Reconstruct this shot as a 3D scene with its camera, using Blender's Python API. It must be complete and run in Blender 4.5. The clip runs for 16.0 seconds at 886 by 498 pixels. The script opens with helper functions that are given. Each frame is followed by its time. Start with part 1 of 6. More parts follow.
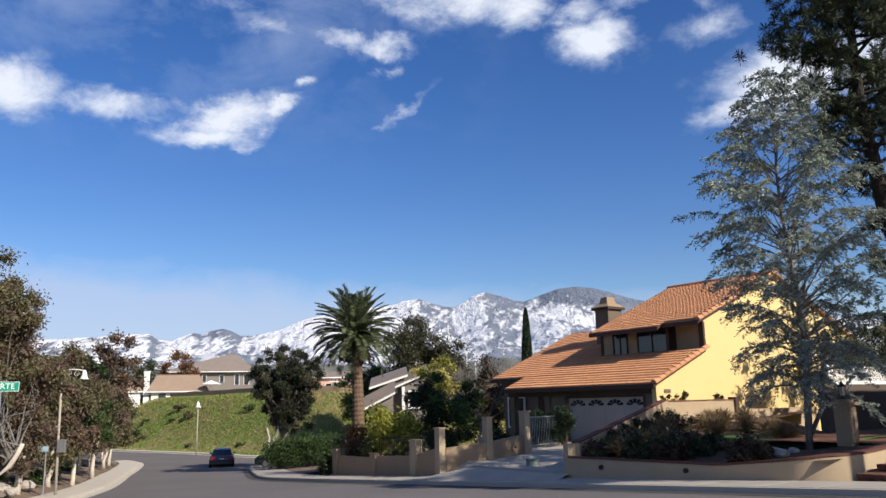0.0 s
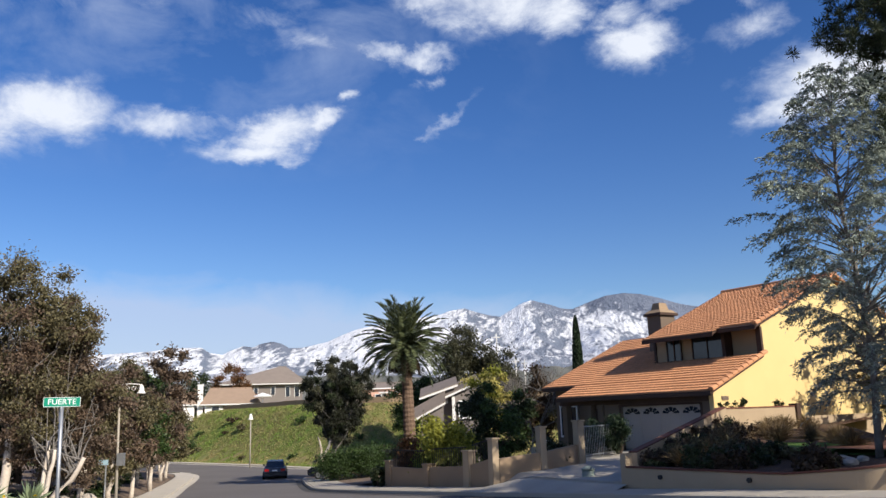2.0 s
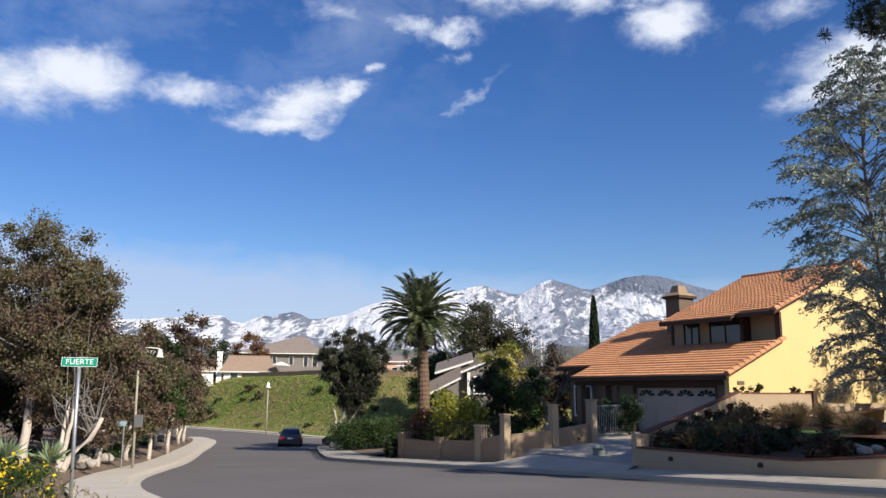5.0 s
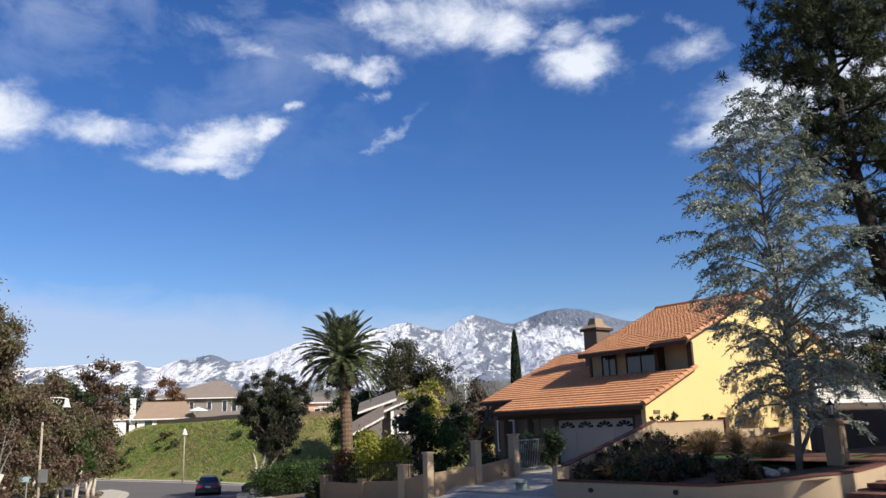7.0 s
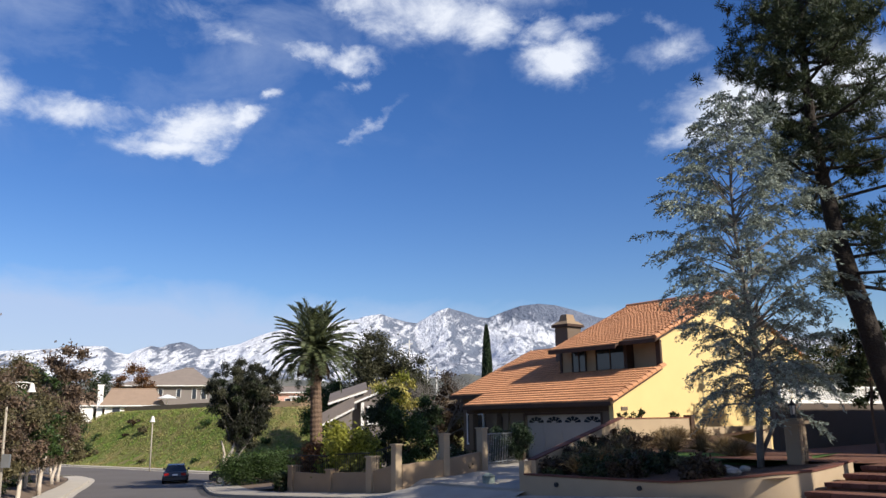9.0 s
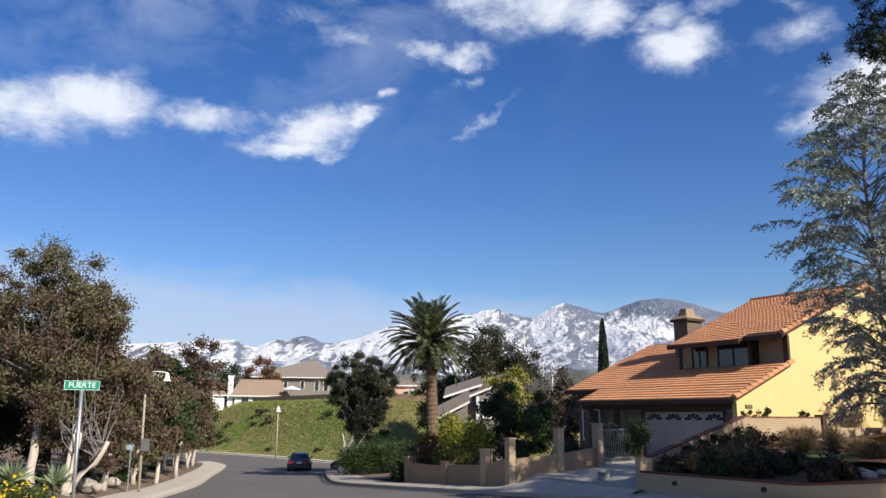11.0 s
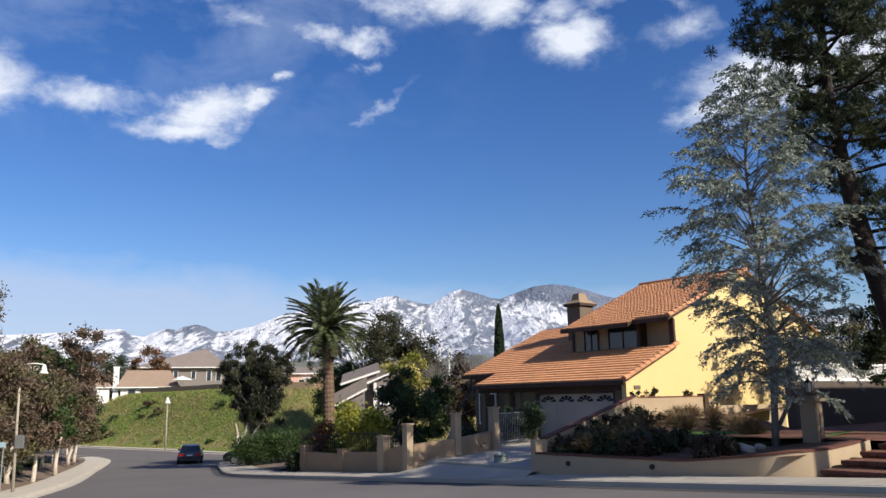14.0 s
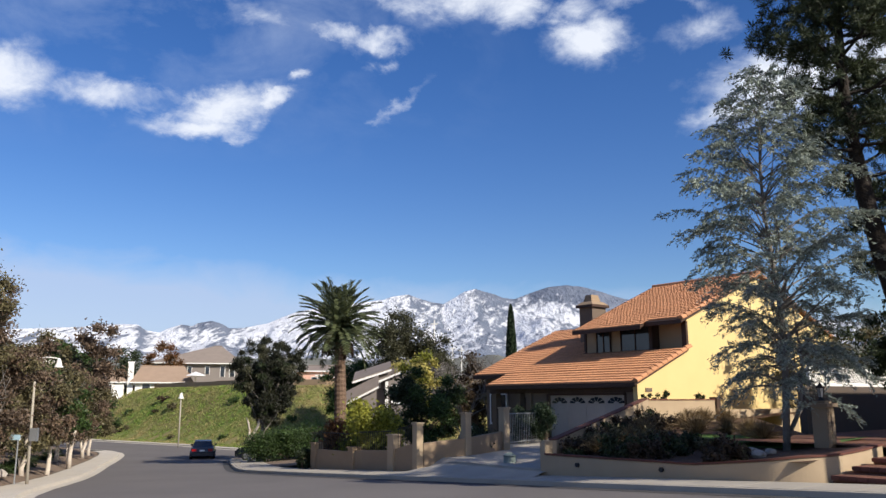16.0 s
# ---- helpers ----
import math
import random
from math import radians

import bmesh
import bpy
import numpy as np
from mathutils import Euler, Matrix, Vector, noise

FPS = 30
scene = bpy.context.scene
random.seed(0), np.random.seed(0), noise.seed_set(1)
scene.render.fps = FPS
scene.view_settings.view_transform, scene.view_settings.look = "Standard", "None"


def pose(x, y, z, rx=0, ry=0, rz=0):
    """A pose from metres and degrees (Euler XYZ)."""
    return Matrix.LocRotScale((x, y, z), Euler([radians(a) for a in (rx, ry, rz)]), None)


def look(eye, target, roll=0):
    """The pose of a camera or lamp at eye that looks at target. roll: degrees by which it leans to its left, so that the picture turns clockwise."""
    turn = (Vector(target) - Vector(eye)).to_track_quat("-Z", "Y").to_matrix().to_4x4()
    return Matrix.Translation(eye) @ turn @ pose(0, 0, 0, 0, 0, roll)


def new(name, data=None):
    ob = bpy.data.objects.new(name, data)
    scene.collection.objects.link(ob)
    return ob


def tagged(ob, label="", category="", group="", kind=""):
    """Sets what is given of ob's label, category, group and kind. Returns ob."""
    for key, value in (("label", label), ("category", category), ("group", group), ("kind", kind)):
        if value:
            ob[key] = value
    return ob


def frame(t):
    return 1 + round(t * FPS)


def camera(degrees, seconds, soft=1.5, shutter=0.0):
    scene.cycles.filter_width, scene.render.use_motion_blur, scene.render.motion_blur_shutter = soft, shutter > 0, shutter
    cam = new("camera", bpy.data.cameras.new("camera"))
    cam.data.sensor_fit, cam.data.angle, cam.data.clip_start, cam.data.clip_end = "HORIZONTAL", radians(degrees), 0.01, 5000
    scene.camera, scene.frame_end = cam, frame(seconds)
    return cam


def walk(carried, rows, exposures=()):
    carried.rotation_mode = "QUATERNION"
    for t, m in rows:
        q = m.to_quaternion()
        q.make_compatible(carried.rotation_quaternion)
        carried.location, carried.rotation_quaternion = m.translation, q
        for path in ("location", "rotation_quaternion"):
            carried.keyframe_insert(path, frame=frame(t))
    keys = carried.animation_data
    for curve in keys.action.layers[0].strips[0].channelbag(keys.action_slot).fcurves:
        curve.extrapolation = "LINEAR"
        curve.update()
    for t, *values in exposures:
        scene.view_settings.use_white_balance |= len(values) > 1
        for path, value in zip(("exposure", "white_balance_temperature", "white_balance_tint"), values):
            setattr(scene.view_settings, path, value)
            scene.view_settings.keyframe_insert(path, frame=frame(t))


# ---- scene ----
cam = camera(58.7, 16.0)
# seconds, x, y, z, pitch above level, roll, yaw to the left
PATH_ROWS = [
    (0, 0.190, -0.190, 1.623, 11.17, 1.14, 0.11),
    (0.5, 0.211, -0.122, 1.615, 11.54, 1.43, 1.10),
    (1, 0.197, -0.070, 1.621, 10.98, 2.37, 1.79),
    (1.5, 0.101, -0.074, 1.632, 11.42, 2.49, 1.37),
    (2, 0.053, -0.034, 1.646, 11.94, 1.75, 3.59),
    (2.5, 0.006, -0.064, 1.649, 11.82, 1.37, 6.10),
    (3, -0.012, -0.010, 1.627, 11.18, 0.71, 7.52),
    (3.5, -0.000, 0.000, 1.600, 9.70, -0.00, 6.50),
    (6, 0.234, 0.025, 1.607, 10.67, 1.27, 1.71),
    (6.5, 0.192, -0.037, 1.617, 11.23, 2.24, -0.78),
    (7, 0.288, -0.064, 1.618, 12.82, 1.87, -0.56),
    (7.5, 0.399, -0.177, 1.620, 12.38, -0.04, -1.25),
    (8, 0.435, -0.236, 1.610, 12.35, 1.03, -2.31),
    (8.5, 0.389, -0.193, 1.603, 11.87, 0.88, -1.48),
    (9, 0.360, -0.138, 1.626, 12.25, 0.79, -2.62),
    (9.5, 0.357, -0.134, 1.623, 13.50, 1.67, -0.57),
    (10, 0.421, -0.185, 1.574, 12.70, 0.47, 2.55),
    (12.5, 0.592, 0.012, 1.590, 11.36, -0.16, 6.98),
    (13, 0.652, -0.029, 1.579, 10.56, -0.24, 3.23),
    (13.5, 0.579, 0.103, 1.553, 9.87, -0.08, -1.47),
    (14, 0.478, 0.172, 1.578, 10.91, 1.02, -1.63),
    (14.5, 0.469, 0.177, 1.590, 12.24, -0.06, 2.69),
    (15, 0.537, 0.132, 1.575, 12.50, -0.17, 3.74),
    (15.5, 0.568, 0.113, 1.595, 10.84, 0.09, 0.19),
    (16, 0.559, 0.127, 1.580, 10.88, 0.17, -0.74),
]
walk(cam, [(t, pose(x, y, z, 90 + p, r, w)) for t, x, y, z, p, r, w in PATH_ROWS])

# ---- light ----
SUN_ELEV = radians(32.8)
SUN_WAY = Vector((0.738 * math.cos(SUN_ELEV), -0.675 * math.cos(SUN_ELEV), math.sin(SUN_ELEV))).normalized()
sun_data = bpy.data.lights.new("sun", "SUN")
sun_data.energy, sun_data.angle, sun_data.color = 5.0, radians(0.55), (1.0, 0.93, 0.82)
sun = new("sun", sun_data)
sun.matrix_world = look(SUN_WAY * 60, (0, 0, 0))
scene.view_settings.exposure = 0.36


def build_world():
    world = bpy.data.worlds.new("sky")
    scene.world = world
    world.use_nodes = True
    nt = world.node_tree
    nt.nodes.clear()
    out = nt.nodes.new("ShaderNodeOutputWorld")
    bg = nt.nodes.new("ShaderNodeBackground")
    sky = nt.nodes.new("ShaderNodeTexSky")
    sky.sky_type, sky.sun_disc = "NISHITA", False
    sky.sun_elevation = SUN_ELEV
    sky.sun_rotation = math.atan2(SUN_WAY.x, SUN_WAY.y)
    sky.altitude, sky.air_density, sky.dust_density, sky.ozone_density = 400, 1.0, 1.0, 2.5
    bg.inputs["Strength"].default_value = 0.10
    nt.links.new(bg.outputs[0], out.inputs[0])

    def node(kind, op=None, **values):
        n = nt.nodes.new(kind)
        if op:
            n.operation = op
        for key, v in values.items():
            n.inputs[int(key[1:])].default_value = v
        return n

    def calc(op, a, b=None, c=None, clamp=False):
        n = nt.nodes.new("ShaderNodeMath")
        n.operation, n.use_clamp = op, clamp
        for k, v in enumerate((a, b, c)):
            if v is None:
                continue
            if isinstance(v, (int, float)):
                n.inputs[k].default_value = v
            else:
                nt.links.new(v, n.inputs[k])
        return n.outputs[0]

    coord = nt.nodes.new("ShaderNodeTexCoord")
    sep = nt.nodes.new("ShaderNodeSeparateXYZ")
    nt.links.new(coord.outputs["Generated"], sep.inputs[0])
    x, y, z = sep.outputs
    az = calc("MULTIPLY", calc("ARCTAN2", x, y), 57.2958)
    el = calc("MULTIPLY", calc("ARCSINE", z), 57.2958)
    at = nt.nodes.new("ShaderNodeCombineXYZ")
    nt.links.new(az, at.inputs[0])
    nt.links.new(el, at.inputs[1])

    def noise(scale, detail, rough, stretch, seed):
        mp = nt.nodes.new("ShaderNodeMapping")
        mp.inputs["Scale"].default_value = (stretch, 1, 1)
        mp.inputs["Location"].default_value = (seed, seed * 1.7, 0)
        nt.links.new(at.outputs[0], mp.inputs[0])
        n = nt.nodes.new("ShaderNodeTexNoise")
        n.inputs["Scale"].default_value, n.inputs["Detail"].default_value = scale, detail
        n.inputs["Roughness"].default_value = rough
        n.inputs["Distortion"].default_value = 0.35
        nt.links.new(mp.outputs[0], n.inputs["Vector"])
        return n.outputs["Fac"]

    puff = noise(0.36, 10, 0.66, 0.62, 3.1)
    wisp = noise(0.20, 8, 0.60, 0.6, 8.3)
    # azimuth, elevation, half width, half height, tilt, weight of each cloud
    clouds = [
        (-35.6, 19.4, 4.6, 2.0, 0.12, 0.95), (-30.8, 20.4, 4.6, 2.1, 0.10, 1.0), (-23.4, 20.3, 5.4, 1.1, 0.02, 0.86),
        (-15.4, 20.2, 3.6, 1.5, 0.22, 1.1), (-17.4, 18.8, 3.6, 0.85, 0.0, 1.0), (-14.9, 18.4, 1.7, 0.5, 0.0, 0.8),
        (-12.2, 21.2, 1.7, 0.7, 0.15, 0.9), (-19.2, 20.7, 2.3, 1.0, -0.1, 0.6),
        (-10.2, 22.8, 1.1, 0.6, 0.1, 0.72), (-2.5, 21.3, 2.2, 0.55, 0.75, 0.55), (-4.2, 20.0, 1.0, 0.4, 0.2, 0.45), (-3.8, 23.9, 1.0, 0.55, 0.1, 0.6),
        (-7.2, 26.0, 2.7, 0.85, -0.1, 0.78), (-4.2, 25.7, 2.6, 0.95, 0.05, 0.86), (-13.0, 26.7, 3.2, 1.2, -0.1, 0.56), (-16.2, 28.0, 2.6, 1.0, 0.0, 0.5),
        (1.5, 28.9, 7.0, 1.9, -0.06, 0.95), (6.3, 27.9, 2.6, 1.5, 0.0, 0.95), (-3.6, 29.2, 2.8, 1.5, -0.3, 0.8), (4.5, 31.4, 9.0, 2.4, 0.0, 0.9),
        (12.2, 25.5, 2.9, 1.7, 0.05, 1.05), (10.8, 27.4, 2.6, 1.1, 0.0, 0.8), (14.6, 27.6, 2.4, 0.7, 0.1, 0.62),
        (20.6, 25.2, 3.0, 1.2, 0.05, 0.62), (20.0, 26.9, 1.6, 0.8, -0.2, 0.5),
        (25.2, 20.7, 4.8, 2.4, 0.05, 1.1), (21.2, 19.5, 2.6, 1.1, 0.2, 0.95), (32.0, 21.0, 5.0, 2.6, 0.0, 1.0),
        (-31, 29, 13, 4, 0.0, 0.42),
    ]
    def warp(line, size, amount, seed):
        return calc("ADD", line, calc("MULTIPLY", calc("SUBTRACT", noise(size, 6, 0.62, 0.7, seed), 0.5), amount))

    az2, el2 = warp(warp(az, 0.16, 2.4, 1.3), 0.55, 3.6, 4.4), warp(warp(el, 0.18, 1.2, 6.1), 0.55, 2.2, 2.2)
    total = None
    for a, e, w, h, tilt, k in clouds:
        across = calc("SUBTRACT", az2, a)
        dx = calc("DIVIDE", across, w)
        dy = calc("DIVIDE", calc("SUBTRACT", calc("SUBTRACT", el2, e), calc("MULTIPLY", across, tilt)), h)
        d2 = calc("ADD", calc("MULTIPLY", dx, dx), calc("MULTIPLY", dy, dy))
        m = calc("MULTIPLY", calc("POWER", 2.718, calc("MULTIPLY", d2, -0.8)), k)
        total = m if total is None else calc("MAXIMUM", total, m)
    edge = calc("ADD", total, calc("MULTIPLY", calc("SUBTRACT", puff, 0.5), 1.5))
    body = calc("MULTIPLY", calc("SMOOTH_MIN", calc("MAXIMUM", calc("SUBTRACT", edge, 0.22), 0), 0.8, 0.4), 1.32, clamp=True)
    body = calc("MULTIPLY", body, calc("MULTIPLY", total, 1.7, clamp=True), clamp=True)
    body = calc("MULTIPLY", body, 0.93)
    veil = calc("MULTIPLY", calc("SUBTRACT", wisp, 0.44, clamp=True), 1.9)
    high = calc("MULTIPLY", calc("MULTIPLY", calc("SUBTRACT", el, 16.0), 0.07, clamp=True), calc("MULTIPLY", calc("SUBTRACT", 8.0, az), 0.05, clamp=True))
    veil = calc("MULTIPLY", veil, high, clamp=True)
    # bank of thin cloud low over the hills, thicker towards the left
    low = calc("ADD", 8.6, calc("MULTIPLY", calc("MAXIMUM", calc("MINIMUM", az, 40), -34), -0.075))
    low = calc("ADD", low, calc("MULTIPLY", calc("SUBTRACT", wisp, 0.5), 5.0))
    bank = calc("MULTIPLY", calc("SUBTRACT", low, el), 0.42, clamp=True)
    bank = calc("MULTIPLY", bank, 0.74)
    cover = calc("MAXIMUM", calc("MAXIMUM", body, veil), bank, clamp=True)
    white = nt.nodes.new("ShaderNodeMix")
    white.data_type = "RGBA"
    tone = nt.nodes.new("ShaderNodeMix")
    tone.data_type = "RGBA"
    tone.inputs[6].default_value, tone.inputs[7].default_value = (4.0, 4.8, 6.6, 1), (7.4, 7.7, 8.3, 1)
    nt.links.new(calc("MULTIPLY", body, 1.0, clamp=True), tone.inputs[0])
    nt.links.new(cover, white.inputs[0])
    deep = nt.nodes.new("ShaderNodeHueSaturation")
    deep.inputs["Saturation"].default_value = 1.32
    deep.inputs["Hue"].default_value = 0.515
    nt.links.new(sky.outputs[0], deep.inputs["Color"])
    nt.links.new(deep.outputs[0], white.inputs[6])
    nt.links.new(tone.outputs[2], white.inputs[7])
    nt.links.new(white.outputs[2], bg.inputs[0])


build_world()

# ---- materials ----
def material(name, colour, other=None, rough=0.8, scale=4.0, fine=40.0, bump=0.2, bump_size=0.01, metal=0.0, mix=0.5, island=0.0, through_light=0.0, spec=0.3):
    """A surface with variation at two scales, relief, and a little change from piece to piece."""
    m = bpy.data.materials.new(name)
    m.use_nodes = True
    nt = m.node_tree
    b = nt.nodes["Principled BSDF"]
    b.inputs["Roughness"].default_value, b.inputs["Metallic"].default_value = rough, metal
    b.inputs["Specular IOR Level"].default_value = spec
    other = other or tuple(c * 0.72 for c in colour)
    tc = nt.nodes.new("ShaderNodeTexCoord")
    big, small = nt.nodes.new("ShaderNodeTexNoise"), nt.nodes.new("ShaderNodeTexNoise")
    for n, s, d in ((big, scale, 5), (small, fine, 4)):
        n.inputs["Scale"].default_value, n.inputs["Detail"].default_value = s, d
        nt.links.new(tc.outputs["Object"], n.inputs["Vector"])
    add = nt.nodes.new("ShaderNodeMath")
    add.operation = "MULTIPLY_ADD"
    add.inputs[1].default_value = 0.45
    nt.links.new(small.outputs["Fac"], add.inputs[0])
    half = nt.nodes.new("ShaderNodeMath")
    half.operation = "MULTIPLY"
    half.inputs[1].default_value = 0.55
    nt.links.new(big.outputs["Fac"], half.inputs[0])
    nt.links.new(half.outputs[0], add.inputs[2])
    ramp = nt.nodes.new("ShaderNodeMapRange")
    ramp.inputs[1].default_value, ramp.inputs[2].default_value = 0.5 - 0.22 / max(mix, 0.1) * 0.5, 0.5 + 0.22 / max(mix, 0.1) * 0.5
    nt.links.new(add.outputs[0], ramp.inputs[0])
    col = nt.nodes.new("ShaderNodeMix")
    col.data_type = "RGBA"
    col.inputs[6].default_value, col.inputs[7].default_value = (*colour, 1), (*other, 1)
    nt.links.new(ramp.outputs[0], col.inputs[0])
    last = col.outputs[2]
    if island:
        geo = nt.nodes.new("ShaderNodeNewGeometry")
        info = nt.nodes.new("ShaderNodeObjectInfo")
        s = nt.nodes.new("ShaderNodeMath")
        s.operation = "ADD"
        nt.links.new(geo.outputs["Random Per Island"], s.inputs[0])
        nt.links.new(info.outputs["Random"], s.inputs[1])
        fr = nt.nodes.new("ShaderNodeMath")
        fr.operation = "FRACT"
        nt.links.new(s.outputs[0], fr.inputs[0])
        rng = nt.nodes.new("ShaderNodeMapRange")
        rng.inputs[3].default_value, rng.inputs[4].default_value = 1 - island, 1 + island
        nt.links.new(fr.outputs[0], rng.inputs[0])
        hsv = nt.nodes.new("ShaderNodeHueSaturation")
        nt.links.new(rng.outputs[0], hsv.inputs["Value"])
        nt.links.new(last, hsv.inputs["Color"])
        last = hsv.outputs[0]
    nt.links.new(last, b.inputs["Base Color"])
    if bump:
        bp = nt.nodes.new("ShaderNodeBump")
        bp.inputs["Strength"].default_value, bp.inputs["Distance"].default_value = bump, bump_size
        nt.links.new(small.outputs["Fac"], bp.inputs["Height"])
        nt.links.new(bp.outputs[0], b.inputs["Normal"])
    if through_light:
        tr = nt.nodes.new("ShaderNodeBsdfTranslucent")
        nt.links.new(last, tr.inputs[0])
        mx = nt.nodes.new("ShaderNodeMixShader")
        mx.inputs[0].default_value = through_light
        nt.links.new(b.outputs[0], mx.inputs[1])
        nt.links.new(tr.outputs[0], mx.inputs[2])
        nt.links.new(mx.outputs[0], nt.nodes["Material Output"].inputs[0])
    return m


def leaf_material(name, colour, other, spread=0.45, thin=0.25, rough=0.55):
    return material(name, colour, other, rough=rough, scale=0.6, fine=3.0, bump=0, island=spread, through_light=thin, mix=0.8)


ASPHALT = material("asphalt", (0.16, 0.143, 0.13), (0.12, 0.107, 0.098), rough=0.9, scale=0.25, fine=60, bump=0.5, mix=0.6)
# Dark strip colour that stands for the shade along the kerb.
GUTTER_SHADED = material("gutter with painted shade", (0.075, 0.07, 0.066), (0.05, 0.047, 0.045), rough=0.9, scale=0.8, fine=40, bump=0.4)
CONCRETE = material("concrete", (0.42, 0.375, 0.305), (0.31, 0.275, 0.225), rough=0.9, scale=0.9, fine=30, bump=0.3)
# Copy of the concrete, lightened to carry sunlight on the left and far kerbs.
CONCRETE_SUNLIT = material("sun-lightened concrete", (0.56, 0.50, 0.41), (0.44, 0.39, 0.32), rough=0.9, scale=0.9, fine=30, bump=0.3)
EARTH = material("earth", (0.23, 0.165, 0.115), (0.14, 0.10, 0.07), rough=1, scale=0.7, fine=12, bump=0.8, bump_size=0.05)
RED_MULCH = material("mulch", (0.22, 0.10, 0.06), (0.12, 0.055, 0.035), rough=1, scale=2.0, fine=20, bump=0.9, bump_size=0.05)
BED_EARTH = material("dark reddish mulch", (0.12, 0.065, 0.04), (0.07, 0.042, 0.028), rough=1, scale=2.0, fine=20, bump=0.9, bump_size=0.05)
GRASS = material("grass", (0.105, 0.165, 0.028), (0.23, 0.17, 0.08), rough=1, scale=0.09, fine=1.6, bump=1.0, bump_size=0.15, mix=0.9)
LAWN = material("lawn", (0.11, 0.20, 0.035), (0.08, 0.135, 0.03), rough=1, scale=1.0, fine=25, bump=1.0, bump_size=0.05)
STUCCO_YELLOW = material("yellow stucco", (0.70, 0.52, 0.235), (0.64, 0.47, 0.21), rough=0.95, scale=0.8, fine=60, bump=0.4, bump_size=0.006)
STUCCO_TAN = material("tan stucco", (0.33, 0.235, 0.145), (0.255, 0.18, 0.115), rough=0.95, scale=1.1, fine=50, bump=0.5, bump_size=0.008)
STUCCO_CREAM = material("cream stucco", (0.43, 0.325, 0.21), (0.34, 0.255, 0.165), rough=0.95, scale=1.1, fine=50, bump=0.5, bump_size=0.008)
# Beige darkened to carry the shade on the house front.
STUCCO_BEIGE_SHADED = material("shade-darkened beige stucco", (0.17, 0.125, 0.092), (0.135, 0.10, 0.075), rough=0.95, scale=1.1, fine=50, bump=0.4, bump_size=0.006)
TILE = material("clay tile", (0.53, 0.255, 0.125), (0.40, 0.19, 0.095), rough=0.75, scale=0.7, fine=9, bump=0.2, island=0.15)
DARK_WOOD = material("dark brown wood", (0.075, 0.042, 0.028), (0.045, 0.027, 0.02), rough=0.7, scale=2, fine=25, bump=0.3)
WHITE_PAINT = material("white paint", (0.80, 0.78, 0.74), (0.68, 0.66, 0.62), rough=0.6, scale=1.2, fine=20, bump=0.1)
# White door paint with its shade put into the colour.
DOOR_PAINT_SHADED = material("shade-darkened garage door paint", (0.40, 0.36, 0.32), (0.35, 0.31, 0.275), rough=0.6, scale=1.0, fine=20, bump=0.1)
GLASS_DARK = material("dark window glass", (0.02, 0.026, 0.035), (0.03, 0.035, 0.045), rough=0.06, bump=0, spec=0.6)
IRON = material("black iron", (0.025, 0.025, 0.027), rough=0.55, bump=0.1)
GALVANISED = material("galvanised steel", (0.42, 0.43, 0.44), (0.33, 0.34, 0.35), rough=0.45, metal=0.7, fine=12, bump=0.05)
SIGN_GREEN = material("green sign sheet", (0.0, 0.24, 0.14), (0.0, 0.20, 0.12), rough=0.4, bump=0)
SIGN_WHITE = material("white sign lettering", (0.85, 0.86, 0.84), rough=0.4, bump=0)
BARK = material("brown bark", (0.14, 0.10, 0.075), (0.07, 0.05, 0.04), rough=1, scale=4, fine=22, bump=1.0, bump_size=0.03)
BARK_PALE = material("pale bark", (0.62, 0.55, 0.46), (0.40, 0.33, 0.26), rough=0.9, scale=2.2, fine=14, bump=0.6, bump_size=0.02)
BARK_GREY = material("grey bark", (0.22, 0.20, 0.18), (0.12, 0.105, 0.09), rough=1, scale=4, fine=22, bump=1.0, bump_size=0.03)
BARK_PINE = material("pine bark", (0.045, 0.036, 0.03), (0.022, 0.018, 0.016), rough=1, scale=3, fine=14, bump=1.0, bump_size=0.05)
L_EUC = leaf_material("olive brown leaves", (0.15, 0.128, 0.062), (0.095, 0.082, 0.042), 0.5)
L_RED = leaf_material("reddish leaves", (0.155, 0.105, 0.07), (0.10, 0.07, 0.047), 0.5)
L_DARK = leaf_material("dark green leaves", (0.035, 0.05, 0.018), (0.024, 0.033, 0.012), 0.5)
L_BLACK = leaf_material("blackish green leaves", (0.026, 0.028, 0.014), (0.017, 0.019, 0.010), 0.5)
L_OLIVE = leaf_material("dark olive leaves", (0.075, 0.074, 0.038), (0.048, 0.048, 0.026), 0.5)
L_GREEN = leaf_material("mid green leaves", (0.05, 0.085, 0.02), (0.035, 0.06, 0.018), 0.5)
L_BRIGHT = leaf_material("bright green leaves", (0.07, 0.14, 0.02), (0.05, 0.10, 0.02), 0.4)
L_YELLOW = leaf_material("yellow green leaves", (0.30, 0.29, 0.04), (0.16, 0.18, 0.03), 0.5, 0.35)
L_GOLD = leaf_material("pale yellow blossom", (0.50, 0.42, 0.14), (0.30, 0.28, 0.06), 0.4, 0.3)
L_DRY = leaf_material("dry brown foliage", (0.075, 0.048, 0.026), (0.042, 0.028, 0.017), 0.5)
L_RUST = leaf_material("rusty orange foliage", (0.19, 0.075, 0.025), (0.10, 0.06, 0.025), 0.5)
L_CEDAR = leaf_material("grey green cedar needles", (0.32, 0.36, 0.30), (0.205, 0.235, 0.195), 0.5, 0.28)
L_PINE = leaf_material("dark pine needles", (0.062, 0.078, 0.036), (0.035, 0.046, 0.022), 0.5, 0.2)
